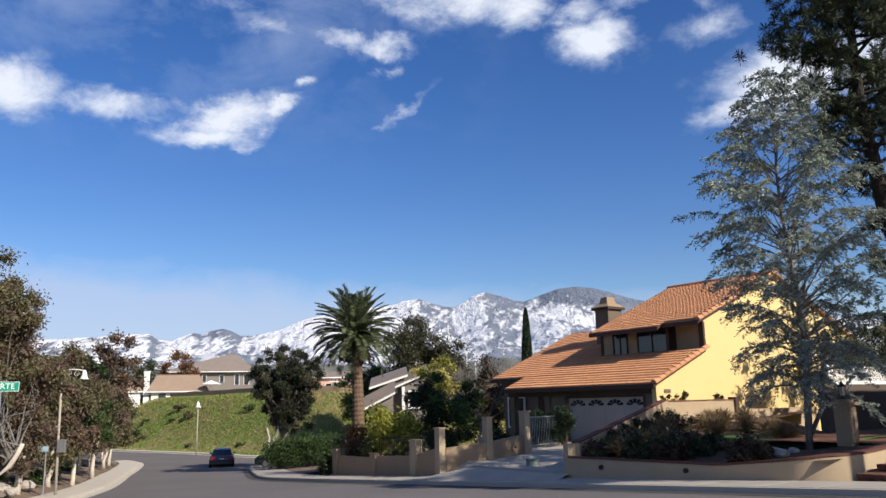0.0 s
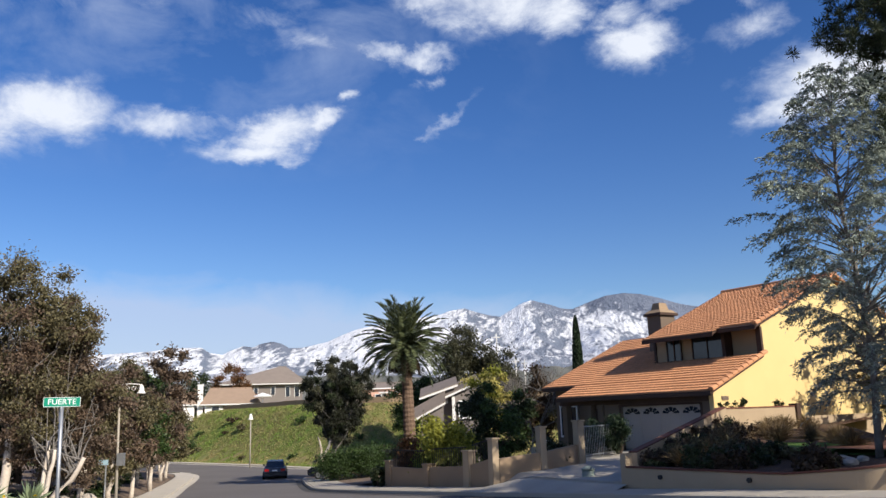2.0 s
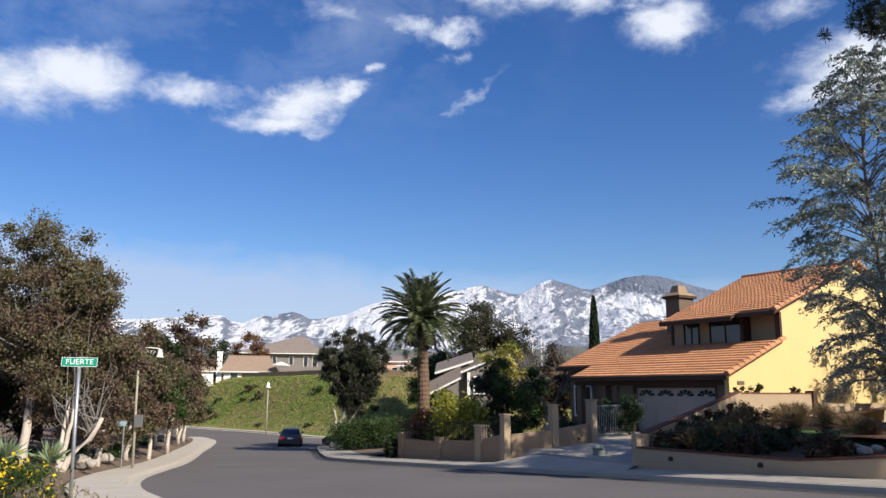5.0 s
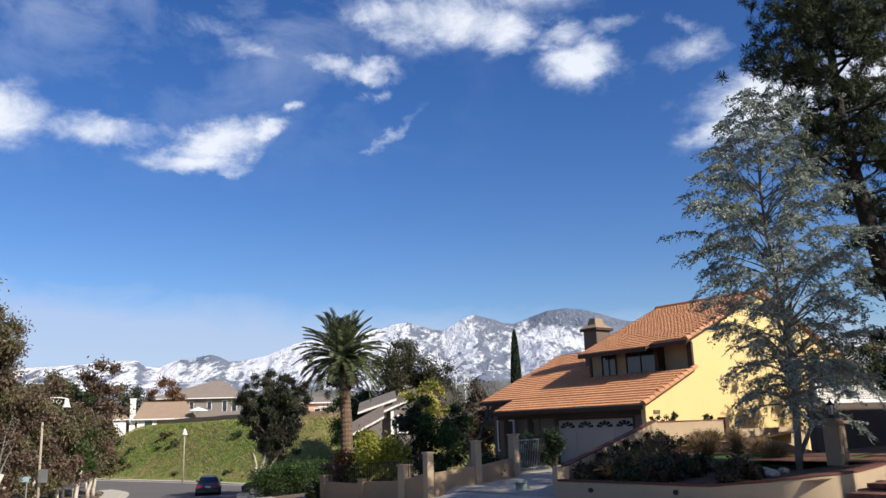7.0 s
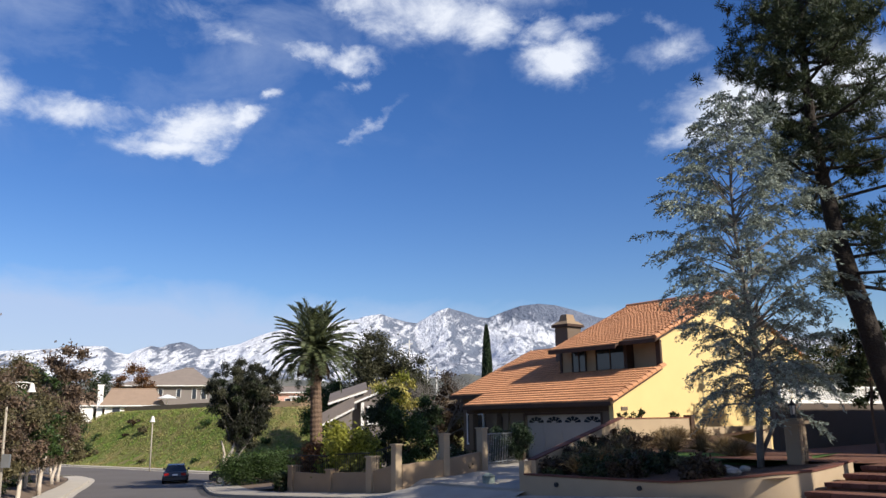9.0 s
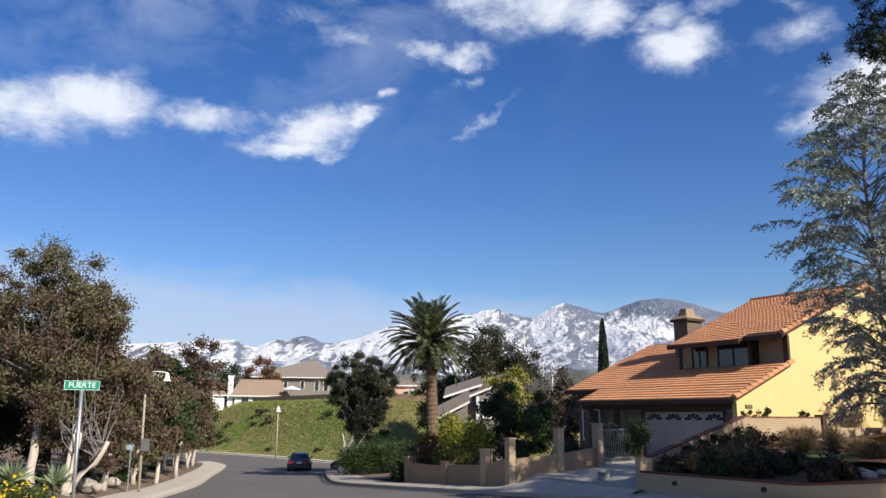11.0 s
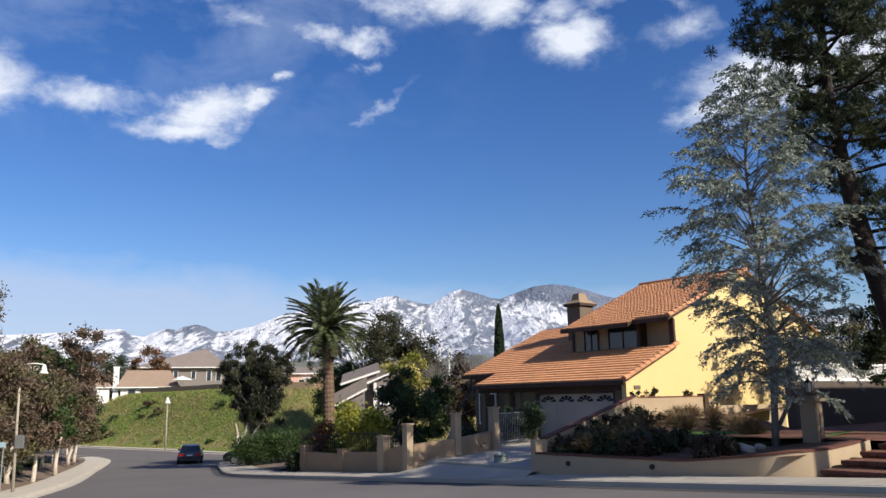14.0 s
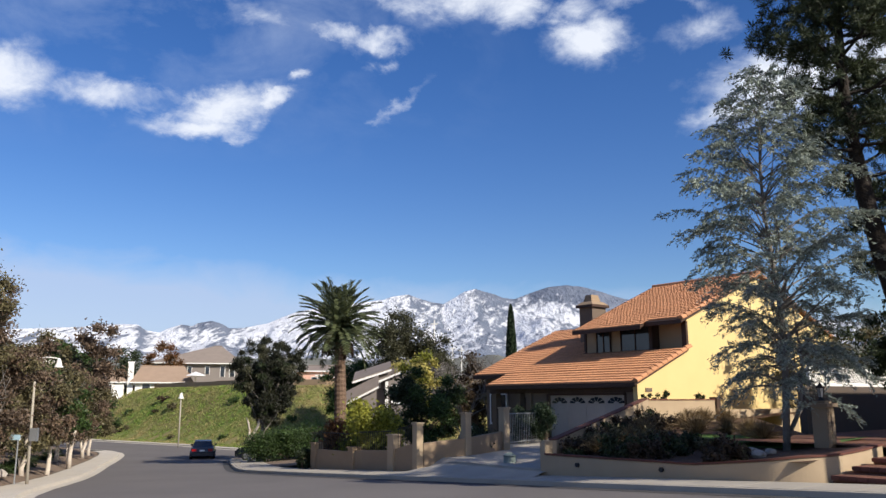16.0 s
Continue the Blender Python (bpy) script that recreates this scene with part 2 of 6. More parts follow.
L_PALM = leaf_material("palm fronds", (0.10, 0.115, 0.05), (0.065, 0.078, 0.034), 0.45, 0.15, 0.45)
L_CYPRESS = leaf_material("dark cypress", (0.028, 0.048, 0.02), (0.018, 0.03, 0.014), 0.4, 0.1)
L_STRAW = leaf_material("straw blades", (0.24, 0.17, 0.085), (0.13, 0.09, 0.05), 0.45, 0.3)
FLOWER = leaf_material("yellow flowers", (0.85, 0.62, 0.02), (0.8, 0.55, 0.02), 0.15, 0.3)
L_AGAVE = leaf_material("pale green blades", (0.22, 0.27, 0.15), (0.14, 0.19, 0.10), 0.3, 0.1)
ROOF_BROWN = material("brown shingle", (0.33, 0.235, 0.165), (0.26, 0.185, 0.13), rough=0.95, scale=1.0, fine=8, bump=0.4)
ROOF_GREY = material("grey brown shingle", (0.25, 0.205, 0.17), (0.19, 0.155, 0.13), rough=0.95, scale=1.0, fine=8, bump=0.4)
STUCCO_WHITE = material("white stucco", (0.80, 0.77, 0.72), (0.72, 0.69, 0.64), rough=0.95, scale=0.6, fine=20, bump=0.2)
STUCCO_GREY = material("grey stucco", (0.22, 0.19, 0.17), (0.18, 0.155, 0.14), rough=0.95, scale=0.6, fine=20, bump=0.2)
STUCCO_PINK = material("pink stucco", (0.68, 0.40, 0.30), (0.60, 0.35, 0.27), rough=0.95, scale=0.6, fine=20, bump=0.2)
BRICK = material("red brick", (0.17, 0.065, 0.045), (0.11, 0.045, 0.032), rough=0.9, scale=3, fine=30, bump=0.4, island=0.25)
CAR_PAINT = material("dark blue car paint", (0.012, 0.016, 0.028), (0.014, 0.018, 0.03), rough=0.25, bump=0, spec=0.6)
TYRE = material("tyre rubber", (0.02, 0.02, 0.02), rough=0.9, bump=0.1)
RIM = material("alloy", (0.5, 0.5, 0.52), rough=0.3, metal=0.9, bump=0)
RED_LENS = material("red lamp lens", (0.35, 0.01, 0.01), rough=0.2, bump=0)
# Tree shade over the yard wall is put into this dark brown.
STUCCO_YARD_SHADED = material("shade-darkened brown stucco", (0.115, 0.088, 0.07), (0.085, 0.066, 0.053), rough=0.95, scale=0.6, fine=20, bump=0.3)
PIER_STONE = material("tan split stone", (0.30, 0.225, 0.15), (0.19, 0.14, 0.095), rough=0.95, scale=3, fine=18, bump=0.8, bump_size=0.02, island=0.15)
ROCK = material("pale rock", (0.45, 0.40, 0.34), (0.30, 0.26, 0.22), rough=0.95, scale=3, fine=14, bump=0.8, bump_size=0.03)


# ---- building helpers ----
def street(s, n, z=0.0):
    """From metres along the street, across it (towards the tiled house) and up, to the world."""
    return Vector((-0.6 * s + 0.8 * n, 0.8 * s + 0.6 * n, z))


def to_street(x, y):
    return -0.6 * x + 0.8 * y, 0.8 * x + 0.6 * y


def smooth(v):
    v = min(max(v, 0.0), 1.0)
    return v * v * (3 - 2 * v)


def road_z(x, y):
    """The street falls away from the camera and levels out."""
    s = -0.6 * x + 0.8 * y
    if s <= 0:
        return 0.0
    return -3.1 + 0.3 * math.log1p(math.exp((3.1 - 0.05 * s) / 0.3))


def land_z(x, y):
    """The natural ground: street, lots, the grassed bank and the terrace behind it."""
    z = road_z(x, y)
    s, n = to_street(x, y)
    z += 0.9 * smooth((n - 19.5) / 9) * smooth((46 - s) / 12)
    q = 0.66 * x + 0.75 * y - 50 - max(0, x + 14) * 0.75
    far = math.hypot(x, y)
    z += 6.3 * smooth(q / 9.5) + 0.4 * smooth(q / 9.5) * noise.noise((x * 0.06, y * 0.06, 0.3))
    z -= 12 * smooth((far - 160) / 300)
    return z


class Shape:
    """Collects vertices and faces of one mesh."""

    def __init__(self):
        self.v, self.f = [], []

    def face(self, *points):
        k = len(self.v)
        self.v.extend(Vector(p) for p in points)
        self.f.append(tuple(range(k, k + len(points))))
        return self

    def grid(self, rows):
        """Rows of points of equal length, joined into a sheet."""
        k, w = len(self.v), len(rows[0])
        for row in rows:
            self.v.extend(Vector(p) for p in row)
        for a in range(len(rows) - 1):
            for b in range(w - 1):
                i = k + a * w + b
                self.f.append((i, i + 1, i + w + 1, i + w))
        return self

    def prism(self, low, high):
        """A solid between two loops of points of equal count."""
        k, c = len(self.v), len(low)
        self.v.extend(Vector(p) for p in low)
        self.v.extend(Vector(p) for p in high)
        self.f.append(tuple(range(k + c - 1, k - 1, -1)))
        self.f.append(tuple(range(k + c, k + 2 * c)))
        for a in range(c):
            b = (a + 1) % c
            self.f.append((k + a, k + b, k + c + b, k + c + a))
        return self

    def box(self, s0, s1, n0, n1, z0, z1, at=street):
        low = [at(s0, n0, z0), at(s1, n0, z0), at(s1, n1, z0), at(s0, n1, z0)]
        return self.prism(low, [at(s0, n0, z1), at(s1, n0, z1), at(s1, n1, z1), at(s0, n1, z1)])

    def tube(self, points, radii, sides=7):
        k = len(self.v)
        points = [Vector(p) for p in points]
        for a, p in enumerate(points):
            way = (points[min(a + 1, len(points) - 1)] - points[max(a - 1, 0)]).normalized()
            side = way.orthogonal().normalized() if abs(way.z) < 0.9 else Vector((1, 0, 0))
            side = (side - way * side.dot(way)).normalized()
            other = way.cross(side)
            for b in range(sides):
                t = 2 * math.pi * b / sides
                self.v.append(p + (side * math.cos(t) + other * math.sin(t)) * radii[a])
        for a in range(len(points) - 1):
            for b in range(sides):
                c = (b + 1) % sides
                self.f.append((k + a * sides + b, k + a * sides + c, k + (a + 1) * sides + c, k + (a + 1) * sides + b))
        self.f.append(tuple(range(k + sides - 1, k - 1, -1)))
        e = k + (len(points) - 1) * sides
        self.f.append(tuple(range(e, e + sides)))
        return self


def thing(name, base, label, category, group="", kind=""):
    ob = new(name)
    ob.location = base
    ob.empty_display_size = 0.2
    return tagged(ob, label, category, group, kind)


def world_place(ob):
    return Vector(ob.location) + (world_place(ob.parent) if ob.parent else Vector())


def part(name, shape, mat, parent=None, label="", shade=False, kind=""):
    """One mesh under a thing (or on its own), from a Shape or from arrays of vertices and quads."""
    base = world_place(parent) if parent else Vector()
    me = bpy.data.meshes.new(name)
    if isinstance(shape, Shape):
        me.from_pydata([tuple(v - base) for v in shape.v], [], shape.f)
    else:
        verts, size = shape
        verts = np.asarray(verts, np.float32).reshape(-1, 3) - np.array(base, np.float32)
        count = len(verts)
        me.vertices.add(count)
        me.vertices.foreach_set("co", verts.ravel())
        me.loops.add(count)
        me.loops.foreach_set("vertex_index", np.arange(count, dtype=np.int32))
        me.polygons.add(count // size)
        me.polygons.foreach_set("loop_start", np.arange(0, count, size, dtype=np.int32))
        me.update(calc_edges=True)
    me.materials.append(mat)
    if shade:
        me.polygons.foreach_set("use_smooth", [True] * len(me.polygons))
    ob = new(name, me)
    ob.parent = parent
    return tagged(ob, label, kind=kind)


def structure(name, shape, mat, label, category, shade=False):
    ob = part(name, shape, mat, None, label, shade)
    return tagged(ob, label, category, kind="structure")


RNG = np.random.default_rng(7)


def blades(centres, ways, length, width, jitter=0.3):
    """Narrow leaves: a rhombus at each centre along each way."""
    k = len(centres)
    ways = ways / (np.linalg.norm(ways, axis=1, keepdims=True) + 1e-9)
    side = np.cross(ways, RNG.normal(size=(k, 3)))
    side /= np.linalg.norm(side, axis=1, keepdims=True) + 1e-9
    ln = (length * (1 + jitter * RNG.uniform(-1, 1, k)))[:, None]
    wd = (width * (1 + jitter * RNG.uniform(-1, 1, k)))[:, None]
    a = centres - ways * ln * 0.5
    b = centres + side * wd * 0.5 + ways * ln * 0.05
    c = centres + ways * ln * 0.5
    d = centres - side * wd * 0.5 + ways * ln * 0.05
    return np.stack([a, b, c, d], 1)


def clump_leaves(centres, spread, count, length, width, droop=0.0):
    """Leaves scattered round the clump centres, thinning outwards."""
    centres = np.asarray(centres, float)
    spread = np.asarray(spread, float).reshape(-1, 1) if np.ndim(spread) else spread
    pick = RNG.integers(0, len(centres), count)
    off = RNG.normal(size=(count, 3))
    off /= np.linalg.norm(off, axis=1, keepdims=True)
    off *= np.abs(RNG.normal(0.46, 0.34, (count, 1)))
    off[:, 2] *= 0.8
    pos = centres[pick] + off * (spread[pick] if np.ndim(spread) else spread)
    ways = RNG.normal(size=(count, 3)) + off * 0.8
    ways[:, 2] -= droop
    return blades(pos, ways, length, width)


# ---- ground, road, pavements ----
def spaced(lo, hi, step, end):
    mid = list(np.arange(lo, hi + 0.01, step))
    out, d = [], step
    v = hi
    while v < end:
        d *= 1.35
        v += d
        out.append(min(v, end))
    inn, d, v = [], step, lo
    while v > -end:
        d *= 1.35
        v -= d
        inn.append(max(v, -end))
    return inn[::-1] + mid + out


xs, ys = spaced(-70, 50, 2.0, 4700), spaced(-12, 150, 2.0, 4700)
land = Shape().grid([[(x, y, land_z(x, y) - 0.12 * smooth((58 - 0.66 * x - 0.75 * y) / 12)) for x in xs] for y in ys])
structure("ground", land, GRASS, "grassy ground rising to a bank behind the street", "ground", True)

road = Shape().grid([[(lambda p: (p.x, p.y, road_z(p.x, p.y)))(street(s, n)) for n in np.arange(-40, 36.1, 2)] for s in np.arange(-44, 112, 2)])
structure("road", road, ASPHALT, "worn grey asphalt street falling away from the camera", "road", True)


def raised(path, offsets, heights):
    """Rows beside a line of street points, offset to its left (positive) or right, at heights over the street."""
    pts = [Vector((s, n)) for s, n in path]
    rows = []
    for a, p in enumerate(pts):
        way = (pts[min(a + 1, len(pts) - 1)] - pts[max(a - 1, 0)]).normalized()
        side = Vector((-way.y, way.x))
        row = []
        for o, h in zip(offsets, heights):
            q = p + side * o
            w = street(q.x, q.y)
            row.append((w.x, w.y, road_z(w.x, w.y) + h))
        rows.append(row)
    return rows


def finer(path, step=1.0):
    """A smooth line through the points."""
    out = []
    for a in range(len(path) - 1):
        p0, p1, p2, p3 = (np.array(path[min(max(a + k, 0), len(path) - 1)], float) for k in (-1, 0, 1, 2))
        c = max(2, int(np.linalg.norm(p2 - p1) / step))
        for k in range(c):
            t = k / c
            out.append(tuple(0.5 * (2 * p1 + (p2 - p0) * t + (2 * p0 - 5 * p1 + 4 * p2 - p3) * t * t + (3 * p1 - p0 - 3 * p2 + p3) * t ** 3)))
    out.append(tuple(path[-1]))
    return out


LEFT_KERB = finer([(7, -40), (7.5, -12), (9.0, -3.4), (12.2, 1.9), (16.8, 4.1), (20.3, 4.55), (23.2, 4.75), (26, 5.15), (29.3, 5.95), (33, 7.25), (36.6, 8.7), (42, 10.75), (50, 13.4), (58, 16), (66, 18.9), (74, 21.6), (79, 22.2), (86, 20.6), (104, 16)])
RIGHT_KERB = finer([(-42, 16.9), (-10, 16.9), (10, 16.95), (25, 16.9), (33, 16.9), (38, 17.3), (44, 19.4), (51, 22.2), (56, 24.3), (58, 25.8), (57, 28.5), (53, 33), (47, 40)])
FAR_KERB = finer([(130, 20), (112, 24.5), (100, 27.4), (85, 31.0), (74, 32.6), (64, 37), (57, 44)])


def kerb_run(name, path, side, label, width=0.15, mat=CONCRETE):
    rows = raised(path, [0, 0.02 * side, width * side, (width + 0.01) * side], [-0.05, 0.14, 0.15, 0.05])
    structure(name, Shape().grid(rows), mat, label, "kerb")
    gut = raised(path, [-0.45 * side, -0.01 * side], [0.008, 0.012])
    # the house-side gutter is coloured dark in place of kerb shade
    if side > 0:
        structure(name + "_gutter", Shape().grid(gut), GUTTER_SHADED, "gutter beside the kerb, painted dark for kerb shade", "gutter")
    else:
        structure(name + "_gutter", Shape().grid(gut), mat, "pale concrete gutter beside the kerb", "gutter")


kerb_run("kerb_1", LEFT_KERB, -1, "pale concrete kerb curving along the planted verge", mat=CONCRETE_SUNLIT)
kerb_run("kerb_2", RIGHT_KERB, 1, "pale concrete kerb in front of the tiled house")
kerb_run("kerb_3", FAR_KERB, -1, "pale concrete kerb below the grass bank", 0.9, CONCRETE_SUNLIT)


def slabs(name, path, near, far, lift, label, mat=CONCRETE):
    """A pavement whose slabs are parted by joints."""
    root = structure(name, Shape().grid(raised(path, [near, far], [lift - 0.02, lift - 0.02])), mat, label, "pavement")
    run = finer(path, 0.5)
    k = 0
    while k < len(run) - 3:
        piece = run[k:k + 4]
        rows = raised(piece, [near, far], [lift, lift])
        a, b = rows[0], rows[-1]
        mid = [(Vector(b[j]) - Vector(a[j])) * 0.012 for j in range(2)]
        loop = [Vector(a[0]) + mid[0], Vector(a[1]) + mid[1], Vector(b[1]) - mid[1], Vector(b[0]) - mid[0]]
        piece_shape = Shape().prism([p - Vector((0, 0, 0.05)) for p in loop], loop)
        part("slab", piece_shape, mat, root)
        k += 3


slabs("pavement_1", [p for p in LEFT_KERB if 12 < p[0] < 80 and p[1] > 3], -0.16, -1.6, 0.155, "pale concrete pavement along the planted verge", CONCRETE_SUNLIT)
slabs("pavement_2", [p for p in RIGHT_KERB if -10 < p[0] < 57.9 and p[1] < 25], 0.16, 2.0, 0.155, "pale concrete pavement below the planter wall")
structure("verge_1", Shape().grid(raised([p for p in LEFT_KERB if p[1] > -39], [-1.7, -2.6, -4.5, -8, -15, -30], [0.14, 0.38, 0.62, 1.0, 1.5, 1.8])), EARTH, "bare brown earth verge under the gum trees", "verge", True)
structure("verge_2", Shape().grid(raised([p for p in RIGHT_KERB if p[0] > 38 and p[1] < 27], [0.16, 1.95, 4, 8, 13], [0.13, 0.14, 0.25, 0.35, 0.4])), EARTH, "earth verge under the hedge at the corner", "verge", True)


# ---- mountains and hills ----
def build_mountains():
    sky_line = [(-60, 3.2), (-40, 3.8), (-30, 4.4), (-26, 4.7), (-23.6, 4.9), (-22.5, 5.1), (-20.4, 5.12), (-19.9, 4.75), (-19, 4.61), (-18.5, 4.88), (-17.6, 5.2), (-16.9, 5.09), (-16.5, 5.33), (-15.6, 5.53), (-15, 5.38), (-14.4, 5.04), (-13.5, 5.05), (-11.8, 5.41), (-10.8, 5.85), (-9.9, 6.21), (-9.1, 6.41), (-6.5, 6.8), (-3.5, 7.21), (-3, 7.41), (-1.8, 7.61), (-1, 7.32), (0, 7.02), (0.8, 6.9), (1.7, 7.4), (2.3, 7.76), (3.1, 8.0), (3.7, 7.81), (4.5, 7.59), (5.2, 7.29), (6, 7.19), (7.2, 7.64), (8.4, 8.02), (9.7, 8.14), (10.9, 8.0), (12.2, 7.6), (13.2, 7.23), (14, 7.0), (17.5, 6.3), (22, 5.6), (32, 4.5), (60, 3.4)]
    azs, els = np.array(sky_line).T
    rows = []
    for r in np.concatenate([np.linspace(1700, 3600, 110), np.linspace(3650, 4300, 8)]):
        row = []
        for a in np.arange(-60, 60.01, 0.16):
            top = 1.6 + 3600 * math.tan(radians(np.interp(a, azs, els)))
            x, y = r * math.sin(radians(a)), r * math.cos(radians(a))
            t = (r - 1700) / 1900
            if t <= 1:
                base = t ** 1.35
                # folded spurs, bent so that they run down aslant
                wx, wy = x + 160 * noise.noise((x * 0.0016, y * 0.0016, 2.0)), y + 160 * noise.noise((x * 0.0016, y * 0.0016, 9.0))
                fold = sum(abs(noise.noise((wx * k, (wy * 0.75 + wx * 0.35) * k, k * 900))) * g for k, g in ((0.0026, 0.70), (0.0058, 0.42), (0.013, 0.20), (0.028, 0.08)))
                z = top * base - fold * 400 * base * (1.0 - base) - fold * 4 * base
            else:
                z = top * (1 - (t - 1) * 2.0)
            row.append((x, y, z))
        rows.append(row)
    m = bpy.data.materials.new("snowy rock with painted haze")
    m.use_nodes = True
    nt = m.node_tree
    b = nt.nodes["Principled BSDF"]
    b.inputs["Roughness"].default_value, b.inputs["Specular IOR Level"].default_value = 0.95, 0.1
    geo, tc = nt.nodes.new("ShaderNodeNewGeometry"), nt.nodes.new("ShaderNodeTexCoord")

    def nz(scale, detail, stretch=(1, 1, 1), source=None):
        mp = nt.nodes.new("ShaderNodeMapping")
        mp.inputs["Scale"].default_value = stretch
        nt.links.new(source or tc.outputs["Object"], mp.inputs[0])
        n = nt.nodes.new("ShaderNodeTexNoise")
        n.inputs["Scale"].default_value, n.inputs["Detail"].default_value, n.inputs["Roughness"].default_value = scale, detail, 0.62
        nt.links.new(mp.outputs[0], n.inputs["Vector"])
        return n.outputs["Fac"]

    def calc(op, a, b2, clamp=False):
        n = nt.nodes.new("ShaderNodeMath")
        n.operation, n.use_clamp = op, clamp
        for k, v in enumerate((a, b2)):
            if isinstance(v, (int, float)):
                n.inputs[k].default_value = v
            else:
                nt.links.new(v, n.inputs[k])
        return n.outputs[0]

    sep = nt.nodes.new("ShaderNodeSeparateXYZ")
    nt.links.new(tc.outputs["Object"], sep.inputs[0])
    nrm = nt.nodes.new("ShaderNodeSeparateXYZ")
    nt.links.new(geo.outputs["Normal"], nrm.inputs[0])
    lean = nt.nodes.new("ShaderNodeMapping")
    lean.inputs["Rotation"].default_value = (0, radians(-38), 0)
    nt.links.new(tc.outputs["Object"], lean.inputs[0])
    aslant = nz(0.030, 7, (1, 0.2, 0.16), lean.outputs[0])
    streak = nz(0.024, 8, (1, 0.4, 0.7))
    ribs = nz(0.09, 4, (0.9, 0.3, 0.6))
    broad = nz(0.0032, 4)
    # snow lies where the slope turns from the sun, thins out on the foothills and on the wooded right-hand summit
    slope = calc("MULTIPLY", calc("SUBTRACT", calc("MULTIPLY", nrm.outputs[0], -1.0), -0.06), 2.0)
    snow = calc("ADD", calc("MULTIPLY", calc("SUBTRACT", streak, 0.5), 3.2), calc("MULTIPLY", calc("SUBTRACT", broad, 0.5), 1.8))
    snow = calc("ADD", snow, calc("MULTIPLY", calc("SUBTRACT", aslant, 0.5), 4.4))
    snow = calc("ADD", calc("ADD", snow, slope), calc("MULTIPLY", calc("SUBTRACT", ribs, 0.5), 2.6))
    snow = calc("ADD", snow, calc("MULTIPLY", calc("MULTIPLY", sep.outputs[0], -0.004, True), 0.45))
    height = calc("MULTIPLY", calc("SUBTRACT", sep.outputs[2], 190), 0.006)
    height = calc("MINIMUM", height, 0.22)
    snow = calc("ADD", snow, height)
    right = calc("MULTIPLY", calc("SUBTRACT", sep.outputs[0], 330), 0.006, True)
    crest = calc("MULTIPLY", calc("SUBTRACT", sep.outputs[2], 360), 0.007, True)
    snow = calc("SUBTRACT", snow, calc("MULTIPLY", calc("MULTIPLY", right, crest), 2.6))
    dome = calc("MULTIPLY", calc("SUBTRACT", 1.0, calc("MULTIPLY", calc("ABSOLUTE", calc("ADD", sep.outputs[0], 975), 0), 0.007)), calc("MULTIPLY", calc("SUBTRACT", sep.outputs[2], 285), 0.03, True), True)
    snow = calc("SUBTRACT", snow, calc("MULTIPLY", dome, 2.0))
    fac = calc("MULTIPLY", calc("ADD", snow, 0.12), 0.95, True)
    # distance haze is put into these blue-grey rock colours
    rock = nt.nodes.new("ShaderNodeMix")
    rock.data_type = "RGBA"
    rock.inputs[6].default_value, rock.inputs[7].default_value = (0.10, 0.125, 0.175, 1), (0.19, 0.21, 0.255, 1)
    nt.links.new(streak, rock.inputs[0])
    col = nt.nodes.new("ShaderNodeMix")
    col.data_type = "RGBA"
    col.inputs[7].default_value = (0.72, 0.73, 0.75, 1)
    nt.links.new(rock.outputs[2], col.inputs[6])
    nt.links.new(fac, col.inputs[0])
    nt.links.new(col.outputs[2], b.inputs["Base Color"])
    bp = nt.nodes.new("ShaderNodeBump")
    bp.inputs["Strength"].default_value, bp.inputs["Distance"].default_value = 0.6, 40
    nt.links.new(calc("ADD", streak, calc("MULTIPLY", ribs, 0.4)), bp.inputs["Height"])
    nt.links.new(bp.outputs[0], b.inputs["Normal"])
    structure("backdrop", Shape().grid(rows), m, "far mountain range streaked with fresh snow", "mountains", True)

    rows = []
    for r in np.linspace(620, 1500, 26):
        row = []
        for a in np.arange(-60, 60.01, 0.4):
            t = (r - 620) / 880
            el = 3.3 + 0.045 * a * (a > -5) + 0.35 * noise.noise((a * 0.13, 3.1, 0)) + 0.12 * noise.noise((a * 0.6, 1.1, 0))
            el = min(el, 3.9)
            z = (1500 * math.tan(radians(el))) * smooth(t) + 10 * noise.noise((a * 0.8, r * 0.01, 0)) * t - 14
            row.append((r * math.sin(radians(a)), r * math.cos(radians(a)), z))
        rows.append(row)
    scrub = material("scrub hillside", (0.10, 0.105, 0.09), (0.15, 0.145, 0.12), rough=1, scale=0.012, fine=0.12, bump=0.0, mix=0.8)
    structure("backdrop_hills", Shape().grid(rows), scrub, "scrub covered foothills below the snow", "hills", True)


build_mountains()


# ---- the tiled house ----
HS, HN = 23.1, 29.22   # its front corner, in street metres


def hs(s, n, z=0.0):
    return street(HS + s, HN + n, z)


